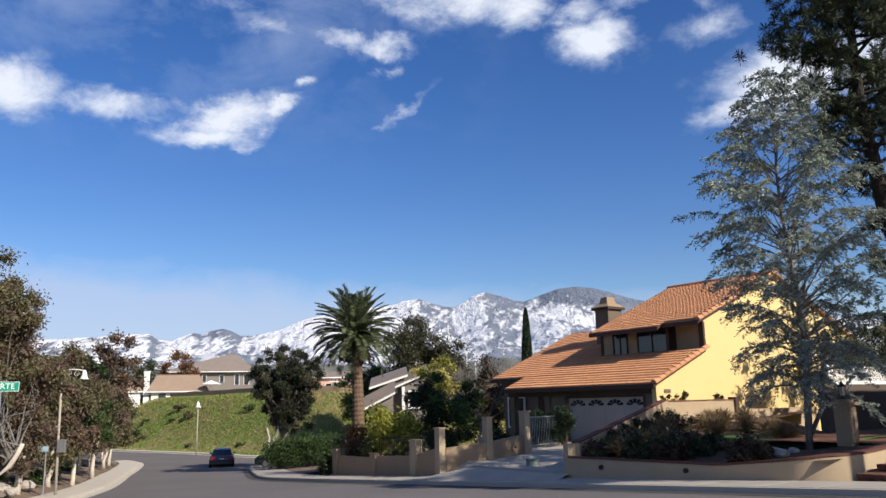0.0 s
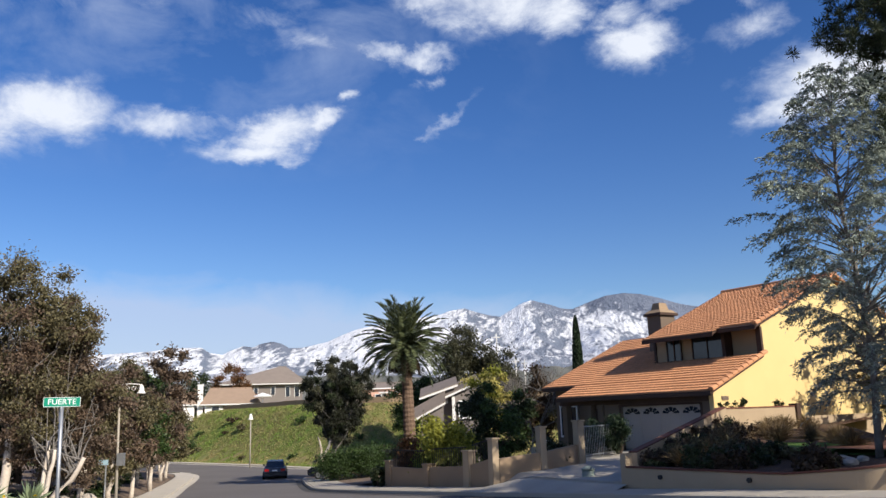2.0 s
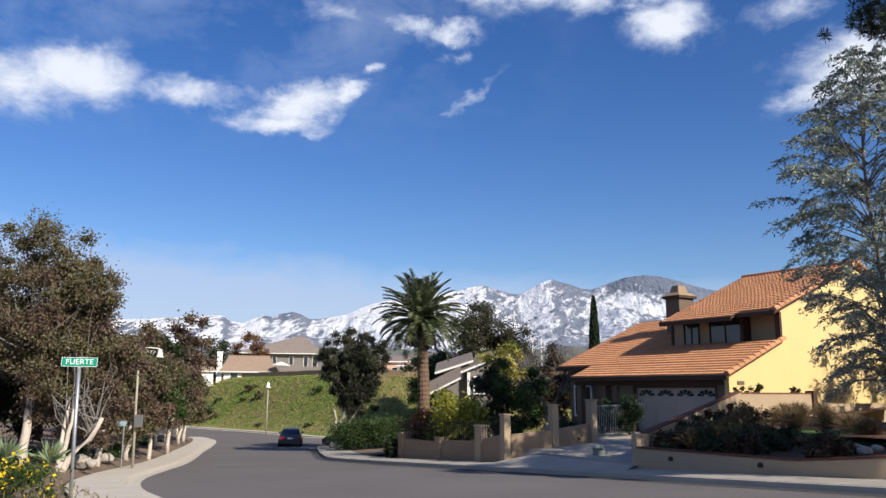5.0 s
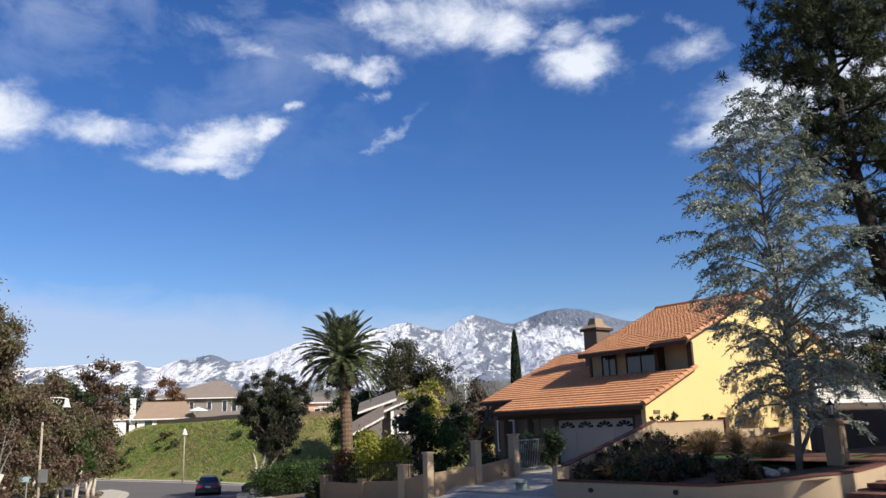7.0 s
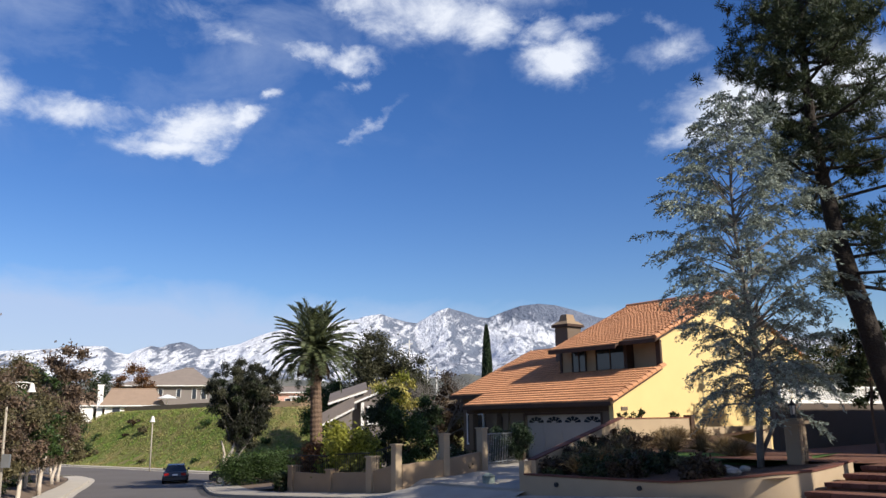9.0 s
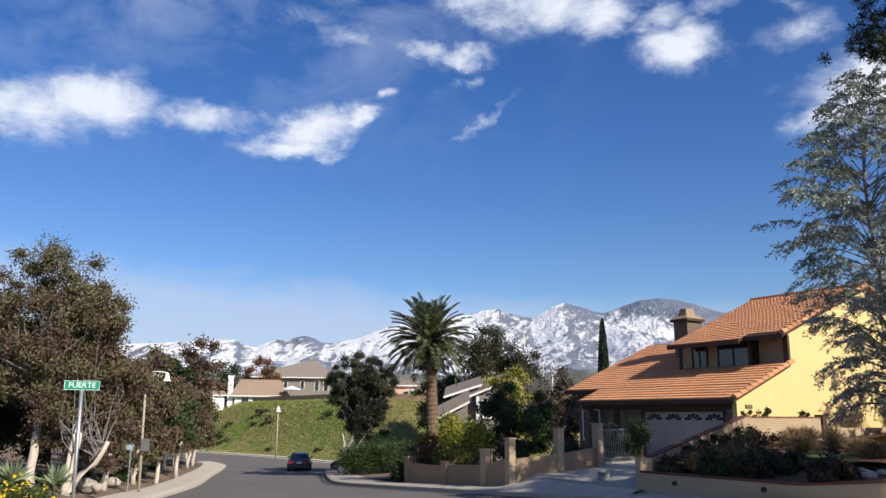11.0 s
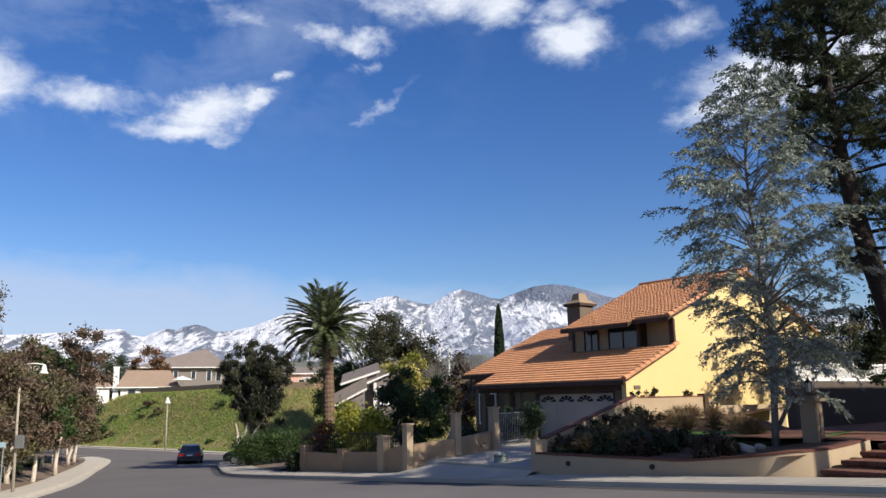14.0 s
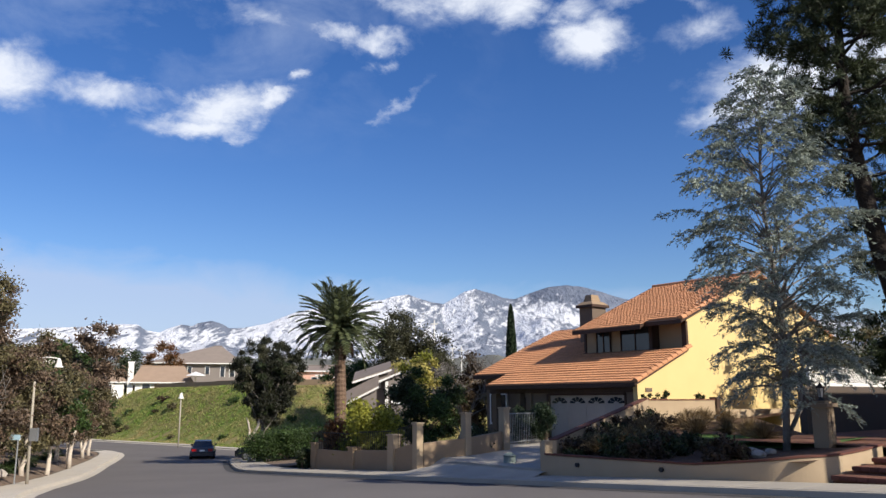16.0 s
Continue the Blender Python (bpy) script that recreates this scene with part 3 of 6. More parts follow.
def roof_courses(s0, s1, n0, n1, z0, slope, gauge=0.34, pan=0.22, edge=None):
    """Rows of barrel tiles from eave to ridge; edge(n) gives the far end of each row."""
    v = []
    length = math.hypot(1, slope)
    count = int((n1 - n0) * length / gauge)
    for c in range(count + 1):
        na, nb = n0 + c * gauge / length, n0 + (c + 1) * gauge / length + 0.03
        if na >= n1:
            break
        nb = min(nb, n1)
        lo, hi = (edge(na) if edge else (s0, s1))
        cols = int((hi - lo) / pan)
        for k in range(cols):
            a = lo + (hi - lo) * k / cols
            w = (hi - lo) / cols
            jit = RNG.uniform(-0.008, 0.008)
            prof = [(0.0, 0.0), (0.16, 0.024), (0.34, 0.038), (0.52, 0.024), (0.68, 0.0), (1.0, -0.004)]
            for (p, h), (q, g) in zip(prof, prof[1:]):
                v.append([hs(a + p * w, na, z0 + slope * (na - n0) + h + 0.062 + jit), hs(a + q * w, na, z0 + slope * (na - n0) + g + 0.062 + jit),
                          hs(a + q * w, nb, z0 + slope * (nb - n0) + g + 0.005), hs(a + p * w, nb, z0 + slope * (nb - n0) + h + 0.005)])
            # the shadowed butt of the tile
            for (p, h), (q, g) in zip(prof, prof[1:]):
                v.append([hs(a + p * w, na, z0 + slope * (na - n0) + h + 0.062 + jit), hs(a + q * w, na, z0 + slope * (na - n0) + g + 0.062 + jit),
                          hs(a + q * w, na, z0 + slope * (na - n0) - 0.01), hs(a + p * w, na, z0 + slope * (na - n0) - 0.01)])
    return np.array([[tuple(p) for p in q] for q in v], np.float32).reshape(-1, 3), 4


def verge_tiles(parent, s, n0, n1, z0, slope, name="verge_tile", r=0.13):
    """Barrel tiles along a gable edge, one after the other."""
    length = math.hypot(1, slope)
    step = 0.42 / length
    sh = Shape()
    way = (street(0, 1, slope)).normalized()
    side = street(1, 0, 0)
    up = way.cross(side).normalized()
    if up.z < 0:
        up = -up
    ring = []
    for end, rad, lift in ((0.0, r * 1.1, 0.03), (0.47, r * 0.92, 0.0)):
        ring.append([way * end + side * math.cos(t) * rad + up * (math.sin(t) * rad + lift) for t in np.linspace(-0.35, math.pi + 0.35, 8)])
    sh.prism(ring[0], ring[1])
    first = None
    n = n0
    while n < n1 - step * 0.3:
        p = hs(s, n, z0 + slope * (n - n0) + 0.02) - Vector(parent.location)
        if first is None:
            me = bpy.data.meshes.new(name)
            me.from_pydata([tuple(v) for v in sh.v], [], sh.f)
            me.materials.append(TILE)
            first = me
        ob = new(name, first)
        ob.parent, ob.location = parent, p
        n += step


LOW_SLOPE, UP_SLOPE = 0.41, 0.40
EAVE_Z = 2.25
FLOOR_Z = -0.32


def low_z(n):
    return EAVE_Z + LOW_SLOPE * n


def up_z(n):
    return 5.45 + UP_SLOPE * (n - 3.95)


def build_house():
    house = thing("house", hs(7, 5, FLOOR_Z), "two-storey yellow stucco house with orange clay tile roofs", "house")
    # sunlit gable wall, thick, following both roof edges
    n_top = 10.9
    prof = [(0.55, FLOOR_Z - 0.6), (0.55, low_z(0.55) - 0.12), (4.55, low_z(4.55) - 0.12), (4.55, up_z(4.55) - 0.12), (n_top, up_z(n_top) - 0.12), (19, up_z(n_top) - 3.1), (19, FLOOR_Z - 0.6)]
    part("gable_wall", Shape().prism([hs(0.12, n, z) for n, z in prof], [hs(0.37, n, z) for n, z in prof]), STUCCO_YELLOW, house, "sunlit yellow stucco gable wall")
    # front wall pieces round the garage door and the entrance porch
    # their shade is put into the dark beige, unlike the sunlit gable
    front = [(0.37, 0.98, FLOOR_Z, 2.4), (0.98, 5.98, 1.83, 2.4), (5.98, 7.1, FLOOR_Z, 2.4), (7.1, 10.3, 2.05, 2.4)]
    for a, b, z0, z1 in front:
        part("front_wall", Shape().box(a, b, 0.7, 0.95, z0, z1, hs), STUCCO_BEIGE_SHADED, house)
    part("porch_wall", Shape().box(7.1, 13.0, 2.6, 2.85, FLOOR_Z - 0.4, 3.2, hs), STUCCO_BEIGE_SHADED, house)
    part("side_wall", Shape().box(12.8, 13.0, 2.85, 9.2, FLOOR_Z - 1, 3.1, hs), STUCCO_BEIGE_SHADED, house)
    part("back_wall", Shape().box(0.4, 13.0, 18.7, 19, FLOOR_Z - 0.6, 4.2, hs), STUCCO_YELLOW, house)
    for s in (7.35, 8.2, 10.1):
        post = part("porch_post", Shape().box(s - 0.18, s + 0.18, 0.62, 0.98, FLOOR_Z, 2.3, hs), STUCCO_BEIGE_SHADED, house)
    part("porch_floor", Shape().box(7.1, 13, 0.5, 2.6, FLOOR_Z - 0.6, FLOOR_Z + 0.05, hs), CONCRETE, house)
    win = part("window", Shape().box(11.2, 12.5, 2.5, 2.57, 0.3, 1.9, hs), GLASS_DARK, house, "dark porch window")
    for a, b, z0, z1 in ((11.1, 11.2, 0.2, 2.0), (12.5, 12.6, 0.2, 2.0), (11.2, 12.5, 0.2, 0.3), (11.2, 12.5, 1.9, 2.0)):
        part("window_frame", Shape().box(a, b, 2.48, 2.6, z0, z1, hs), WHITE_PAINT, win)
    part("entry_door", Shape().box(9.0, 9.9, 2.52, 2.6, FLOOR_Z + 0.05, 1.75, hs), DARK_WOOD, house, "dark wooden entry door in the porch")
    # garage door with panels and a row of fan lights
    door = part("garage_door", Shape().box(1.0, 5.96, 0.86, 0.92, FLOOR_Z + 0.02, 1.81, hs), DOOR_PAINT_SHADED, house, "white sectional garage door with fan lights")
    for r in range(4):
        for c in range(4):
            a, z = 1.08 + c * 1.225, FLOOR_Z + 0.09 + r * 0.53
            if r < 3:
                part("door_panel", Shape().box(a, a + 1.12, 0.835, 0.86, z, z + 0.43, hs), DOOR_PAINT_SHADED, door)
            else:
                part("fan_light_panel", Shape().box(a, a + 1.12, 0.85, 0.86, z, z + 0.43, hs), DOOR_PAINT_SHADED, door)
                for k in range(5):
                    t0, t1 = math.pi * (k + 0.1) / 5, math.pi * (k + 0.9) / 5
                    mid = a + 0.56
                    pts = [(mid + math.cos(t) * q * 0.5, z + 0.05 + math.sin(t) * q * 0.3) for t, q in ((t0, 0.35), (t0, 1), ((t0 + t1) / 2, 1.06), (t1, 1), (t1, 0.35))]
                    part("light_pane", Shape().prism([hs(p, 0.832, q) for p, q in pts], [hs(p, 0.848, q) for p, q in pts]), GLASS_DARK, door)
    for a, b, z0, z1 in ((0.9, 1.0, FLOOR_Z, 1.9), (5.96, 6.06, FLOOR_Z, 1.9), (1.0, 5.96, 1.81, 1.92)):
        part("door_trim", Shape().box(a, b, 0.655, 0.70, z0, z1, hs), DARK_WOOD, house)
    part("header_beam", Shape().box(0.4, 10.4, 0.60, 0.655, 1.93, 2.28, hs), DARK_WOOD, house)
    part("gable_vent", Shape().box(0.075, 0.12, 1.1, 1.55, 1.95, 2.12, hs), STUCCO_BEIGE_SHADED, house)
    # roofs: boarding, fascia, tiles
    n_high = 9.2
    dk = [(0.0, 0.3), (10.3, 0.3), (10.3, 1.9), (13.3, 1.9), (13.6, n_high), (6.9, n_high), (6.9, 4.4), (0.0, 4.4)]
    part("roof_deck", Shape().prism([hs(s, n, low_z(n) - 0.14) for s, n in dk], [hs(s, n, low_z(n) - 0.02) for s, n in dk]), DARK_WOOD, house)
    part("roof_tiles", roof_courses(0.1, 10.35, 0.27, 1.9, low_z(0.3), LOW_SLOPE), TILE, house, "orange clay barrel tiles", kind="stuff")

    def edge(n):
        return (6.9 if n > 4.35 else 0.1, 13.35 + 0.3 * (n - 1.9) / 7.3)
    part("roof_tiles", roof_courses(0, 0, 1.87, n_high, low_z(1.9), LOW_SLOPE, edge=edge), TILE, house, "orange clay barrel tiles", kind="stuff")
    for s0, s1, n in ((-0.02, 10.35, 0.25), (10.35, 13.35, 1.85)):
        part("fascia", Shape().box(s0, s1, n - 0.04, n, low_z(n) - 0.2, low_z(n) + 0.0, hs), DARK_WOOD, house)
    dk = [(-0.05, 3.95), (2.2, 3.95), (2.2, 3.6), (6.75, 3.6), (7.2, 11.4), (-0.05, 11.4)]
    part("upper_roof_deck", Shape().prism([hs(s, n, up_z(n) - 0.14) for s, n in dk], [hs(s, n, up_z(n) - 0.02) for s, n in dk]), DARK_WOOD, house)

    def edge_up(n):
        return (2.15 if n < 3.94 else 0.08, 6.8 + 0.45 * (n - 3.6) / 7.8)
    part("upper_roof_tiles", roof_courses(0, 0, 3.57, 11.4, up_z(3.57), UP_SLOPE, edge=edge_up), TILE, house, "orange clay barrel tiles", kind="stuff")
    dk = [(-0.05, 11.45), (7.25, 11.45), (7.25, 19.4), (-0.05, 19.4)]
    part("rear_roof", Shape().prism([hs(s, n, up_z(11.45) - 0.42 * (n - 11.45) - 0.14) for s, n in dk], [hs(s, n, up_z(11.45) - 0.42 * (n - 11.45)) for s, n in dk]), TILE, house)
    dk = [(7.3, n_high), (13.6, n_high), (13.6, 19.4), (7.3, 19.4)]
    part("rear_low_roof", Shape().prism([hs(s, n, low_z(n_high) - 0.42 * (n - n_high) - 0.14) for s, n in dk], [hs(s, n, low_z(n_high) - 0.42 * (n - n_high)) for s, n in dk]), TILE, house)
    part("ridge_cap", Shape().tube([hs(-0.05, 11.43, up_z(11.43) + 0.04), hs(7.25, 11.43, up_z(11.43) + 0.04)], [0.13, 0.13], 10), TILE, house)
    part("fascia", Shape().box(2.15, 6.8, 3.53, 3.57, up_z(3.57) - 0.2, up_z(3.57) + 0.0, hs), DARK_WOOD, house)
    part("fascia", Shape().box(-0.03, 2.15, 3.9, 3.94, up_z(3.94) - 0.2, up_z(3.94) + 0.0, hs), DARK_WOOD, house)
    verge_tiles(house, 0.02, 0.3, 4.35, low_z(0.3), LOW_SLOPE)
    verge_tiles(house, 0.02, 3.95, 11.4, up_z(3.95), UP_SLOPE)
    # upper storey wall with windows over the low roof
    part("upper_wall", Shape().box(2.3, 7.0, 4.75, 4.95, 3.9, 5.72, hs), STUCCO_CREAM, house)
    part("upper_wall", Shape().box(0.37, 2.3, 5.1, 5.3, 3.9, 5.87, hs), STUCCO_CREAM, house)
    part("upper_wall", Shape().box(2.2, 2.4, 4.5, 5.1, 3.9, 5.67, hs), DARK_WOOD, house)
    part("upper_side_wall", Shape().prism([hs(7.0, n, z) for n, z in ((4.95, 3.9), (4.95, 5.6), (11.2, up_z(11.2) - 0.15), (11.2, 6.4))], [hs(6.8, n, z) for n, z in ((4.95, 3.9), (4.95, 5.6), (11.2, up_z(11.2) - 0.15), (11.2, 6.4))]), STUCCO_BEIGE_SHADED, house)
    for s0, s1 in ((2.5, 4.33), (5.14, 6.03)):
        w = part("upper_window", Shape().box(s0, s1, 4.68, 4.75, 4.08, 5.42, hs), GLASS_DARK, house, "dark upstairs window under the eave")
        for a, b, z0, z1 in ((s0 - 0.06, s0, 4.02, 5.48), (s1, s1 + 0.06, 4.02, 5.48), (s0, s1, 4.02, 4.08), (s0, s1, 5.42, 5.48), ((s0 + s1) / 2 - 0.025, (s0 + s1) / 2 + 0.025, 4.08, 5.42)):
            part("window_frame", Shape().box(a, b, 4.64, 4.7, z0, z1, hs), DARK_WOOD, w)
    part("wall_post", Shape().box(6.85, 7.0, 4.68, 4.75, 4.1, 5.5, hs), DARK_WOOD, house)
    part("corner_post", Shape().box(0.1, 0.37, 4.45, 4.6, 4.0, 5.4, hs), DARK_WOOD, house)
    # chimney with a tapered cap
    ch = part("chimney", Shape().box(7.75, 8.75, 6.3, 7.5, 4.4, 6.95, hs), STUCCO_BEIGE_SHADED, house, "stucco chimney with a tapered cap")
    part("chimney_band", Shape().box(7.6, 8.9, 6.15, 7.65, 6.95, 7.1, hs), DARK_WOOD, ch)
    part("chimney_shoulder", Shape().prism([hs(*p, 7.1) for p in ((7.62, 6.17), (8.88, 6.17), (8.88, 7.63), (7.62, 7.63))], [hs(*p, 7.3) for p in ((7.85, 6.4), (8.65, 6.4), (8.65, 7.4), (7.85, 7.4))]), STUCCO_TAN, ch)
    part("chimney_flue", Shape().prism([hs(*p, 7.3) for p in ((7.95, 6.5), (8.6, 6.5), (8.6, 7.3), (7.95, 7.3))], [hs(*p, 7.72) for p in ((8.05, 6.6), (8.5, 6.6), (8.5, 7.2), (8.05, 7.2))]), STUCCO_TAN, ch)
    return house


build_house()


# ---- trees and shrubs ----
def wobble(a, b, steps, amount, rng):
    a, b = Vector(a), Vector(b)
    out = []
    for k in range(steps + 1):
        t = k / steps
        j = Vector(rng.normal(size=3)) * amount * math.sin(math.pi * t)
        out.append(a.lerp(b, t) + j)
    return out


def broad_tree(name, label, base, crown, radii, clumps, leaves, leaf, mats, bark, trunks, seed, droop=0.2, clump_r=0.28, shell=0.35, group="", taper=0.0, limb_bark=None):
    """A tapered trunk (or several), limbs to the clumps, and a crown of small leaves with gaps. trunks: rows of top offset and radius."""
    rng = np.random.default_rng(seed)
    root = thing(name, base, label, "tree", group)
    c, r = np.array(crown, float), np.array(radii, float)
    pts = rng.normal(size=(clumps, 3))
    pts /= np.linalg.norm(pts, axis=1, keepdims=True)
    pts *= (shell + (1 - shell) * rng.uniform(0, 1, (clumps, 1)) ** 0.6)
    pts += rng.normal(size=pts.shape) * 0.08
    pts[:, :2] *= 1 + taper * pts[:, 2:]
    pts = c + pts * r
    tops = []
    foot = Vector(base)
    for dx, dy, dz, rad in trunks:
        top = foot + Vector((dx, dy, dz))
        run = wobble(foot - Vector((0, 0, 0.35)), top, 6, rad * 0.55, rng)
        part("trunk", Shape().tube(run, [rad * (1.25 - 0.6 * k / 6) if k else rad * 1.5 for k in range(7)], 8), bark, root, shade=True)
        tops.append((top, rad))
    limbs = Shape()
    for p in pts[: max(6, clumps // 2)]:
        top, rad = tops[int(rng.integers(len(tops)))]
        start = foot.lerp(top, rng.uniform(0.6, 1.0))
        limbs.tube(wobble(start, p, 4, 0.12 * r.min(), rng), [rad * 0.32, rad * 0.24, rad * 0.16, rad * 0.10, rad * 0.04], 5)
    part("branchwork", limbs, limb_bark or bark, root, shade=True)
    sizes = rng.uniform(0.7, 1.3, clumps) * clump_r * r.mean()
    share = leaves // len(mats)
    for k, m in enumerate(mats):
        mine = np.arange(k, clumps, len(mats))
        part("crown", (clump_leaves(pts[mine], sizes[mine], share, leaf[0], leaf[1], droop), 4), m, root)
    return root


def shrub(name, label, base, radii, leaves, leaf, mat, seed, flowers=None, clumps=14, group="", category="shrub"):
    """A low bush: short stems and leaf clumps down to the ground."""
    rng = np.random.default_rng(seed)
    root = thing(name, base, label, category, group)
    r = np.array(radii, float)
    pts = rng.uniform(-1, 1, (clumps, 3))
    pts[:, 2] = rng.uniform(0.15, 0.85, clumps)
    keep = np.linalg.norm(pts * (1, 1, 0.8), axis=1)
    pts /= np.maximum(keep, 0.95)[:, None] / 0.95
    pts = np.array(base) + pts * r * (0.8, 0.8, 1.0)
    stems = Shape()
    for p in pts[:8]:
        stems.tube(wobble(Vector(base) - Vector((0, 0, 0.1)), p, 3, 0.05, rng), [0.035, 0.028, 0.02, 0.008], 5)
    part("stems", stems, BARK, root)
    part("foliage", (clump_leaves(pts, 0.36 * float(np.cbrt(r.prod())), leaves, leaf[0], leaf[1]), 4), mat, root)
    if flowers:
        fm, count, size = flowers
        off = clump_leaves(pts + (0, 0, 0.1), 0.40 * float(np.cbrt(r.prod())), count, size, size)
        tagged(part("flowers", (off, 4), fm, root), kind="stuff")
    return root


def row_trees():
    # gum trees on the earth verge
    broad_tree("gum_tree", "tall gum tree with pale peeling trunk and sparse brownish crown", (-17.36, 28.07, -1.1), (-17.9, 29.1, 4.7), (2.6, 2.4, 3.3), 150, 56000, (0.14, 0.06), [L_EUC, L_RED, L_EUC], BARK_PALE,
               [(-0.3, 0.2, 4.6, 0.15)], 3, 0.5, 0.25, 0.4, "gum trees on the verge", limb_bark=BARK_GREY)
    broad_tree("gum_tree", "gum tree with several leaning white stems", (-15.5, 27.0, -1.1), (-16.3, 29.4, 2.5), (2.2, 2.2, 3.4), 130, 56000, (0.14, 0.06), [L_EUC, L_RED], BARK_PALE,
               [(1.3, 0.4, 1.7, 0.11), (0.35, 0.2, 2.0, 0.085), (0.05, 0.3, 2.3, 0.08)], 5, 0.5, 0.19, 0.2, "gum trees on the verge", limb_bark=BARK_GREY)
    broad_tree("gum_tree", "slender gum tree with white stem and brown-green leaves", (-16.7, 31.9, -1.45), (-16.9, 33.4, 2.5), (1.8, 1.9, 3.1), 84, 34000, (0.15, 0.065), [L_RED, L_EUC], BARK_PALE, [(0.3, 0.3, 4.4, 0.12)], 7, 0.5, 0.24, 0.25, "gum trees on the verge", limb_bark=BARK_GREY)
    rows = [(-18.3, 37.8, -1.6, 3.9, 1.8, 0.10), (-19.1, 41.9, -1.95, 3.4, 1.7, 0.10), (-21.8, 50.5, -2.1, 3.4, 1.9, 0.11), (-24.6, 54.7, -2.1, 3.5, 2.0, 0.11), (-25.5, 60.9, -2.2, 2.8, 1.8, 0.11), (-26.8, 65.0, -2.3, 2.2, 1.8, 0.11)]
    for k, (x, y, z, top, r, rad) in enumerate(rows):
        mats = [L_EUC, L_GREEN] if k % 2 else [L_EUC, L_RED]
        broad_tree("gum_tree", "small gum tree with white painted stem on the verge", (x, y, z), (x + 0.1, y + 0.4, (z + top) / 2 + 0.5), (r, r, (top - z) * 0.44), 40, 15000, (0.19, 0.08), mats, BARK_PALE,
                   [(0.2, 0.2, (top - z) * 0.55, rad)] if k % 2 else [(-0.5, 0.2, (top - z) * 0.5, rad * 0.8), (0.35, -0.2, (top - z) * 0.55, rad)], 20 + k, 0.5, 0.27, 0.2, "gum trees on the verge")
    # dense growth behind the verge
    broad_tree("bright_tree", "bright green leafy tree behind the gum trees", (-25.8, 36.4, -0.6), (-26.0, 36.6, 4.4), (3.4, 3.0, 3.2), 40, 14000, (0.22, 0.11), [L_BRIGHT], BARK, [(0, 0, 3.2, 0.2)], 41, 0, 0.3, 0.2)
    for k, (x, y, z, r, h, m) in enumerate([(-24.5, 33, 0.0, 3.0, 4.6, L_DARK), (-21.5, 35.5, -0.4, 2.6, 4.2, L_DARK), (-23.5, 41, -0.6, 2.8, 4.6, L_EUC), (-25, 47, -1.0, 3.0, 5.2, L_DARK), (-29, 54, -1.2, 2.8, 4.4, L_EUC), (-33, 62, -1.6, 3.0, 4.4, L_GREEN), (-22, 29.5, -0.2, 2.2, 3.2, L_DARK), (-29, 44, 0.2, 3.2, 6.6, L_RED)]):
        broad_tree("understorey_tree", "dark leafy tree crowding behind the gum trees", (x, y, z), (x, y, z + h * 0.45), (r, r, h * 0.56), 36, 14000, (0.21, 0.10), [m], BARK, [(0.2, 0, h * 0.4, 0.14)], 60 + k, 0.2, 0.32, 0.2, "trees behind the verge")
    # trees on the terrace beyond the bank
    far = [(-32.6, 79, -1.5, 9.7, 2.6, L_RED), (-36.5, 80, -1.5, 7.0, 2.8, L_EUC), (-38.5, 85, 1.5, 7.2, 3.4, L_GREEN), (-36, 76, -2, 4.6, 3.0, L_GREEN), (-44, 133, 3, 11.4, 3.6, L_RUST), (-48, 120, 3, 9.5, 5, L_DARK), (-56, 116, 3, 10, 5, L_EUC), (-42.5, 74, 0, 8.4, 4, L_EUC)]
    for k, (x, y, z, top, r, m) in enumerate(far):
        broad_tree("terrace_tree", "brown-green tree standing near the top of the bank", (x, y, z), (x, y, (z + top) / 2 + 0.8), (r, r, (top - z) * 0.42), 26, 6500, (0.36, 0.19), [m], BARK, [(0.2, 0.1, (top - z) * 0.5, 0.2)], 80 + k, 0, 0.3, 0.25, "trees on the terrace")
    # wooded strip behind the palm and the grey house
    strip = [(-3.3, 76, -1.5, 10.2, 2.4, L_OLIVE), (-0.9, 77, -1.5, 8.2, 2.4, L_OLIVE), (1.5, 76, -1.5, 7.2, 2.6, L_OLIVE), (4.5, 75, -1.5, 5.0, 2.4, L_DRY), (7.5, 72, -1.5, 3.8, 2.6, L_EUC), (-7, 80, -1, 5.4, 3, L_GREEN), (11, 70, -1.5, 5.4, 3.4, L_DARK), (15, 70, -1.5, 5.4, 3.4, L_EUC), (20, 68, -1.5, 6.0, 3.6, L_DARK), (27, 66, -1.2, 6.4, 4, L_EUC), (34, 60, -1, 6.6, 4, L_DARK)]
    for k, (x, y, z, top, r, m) in enumerate(strip):
        broad_tree("strip_tree", "dense dark tree in the wooded strip behind the gardens", (x, y, z), (x, y, (z + top) / 2 + 0.4), (r, r, (top - z) * 0.5), 48, 20000, (0.24, 0.12), [m], BARK, [(0.2, 0.1, (top - z) * 0.5, 0.2)], 100 + k, 0, 0.32, 0.2, "trees in the wooded strip")


row_trees()


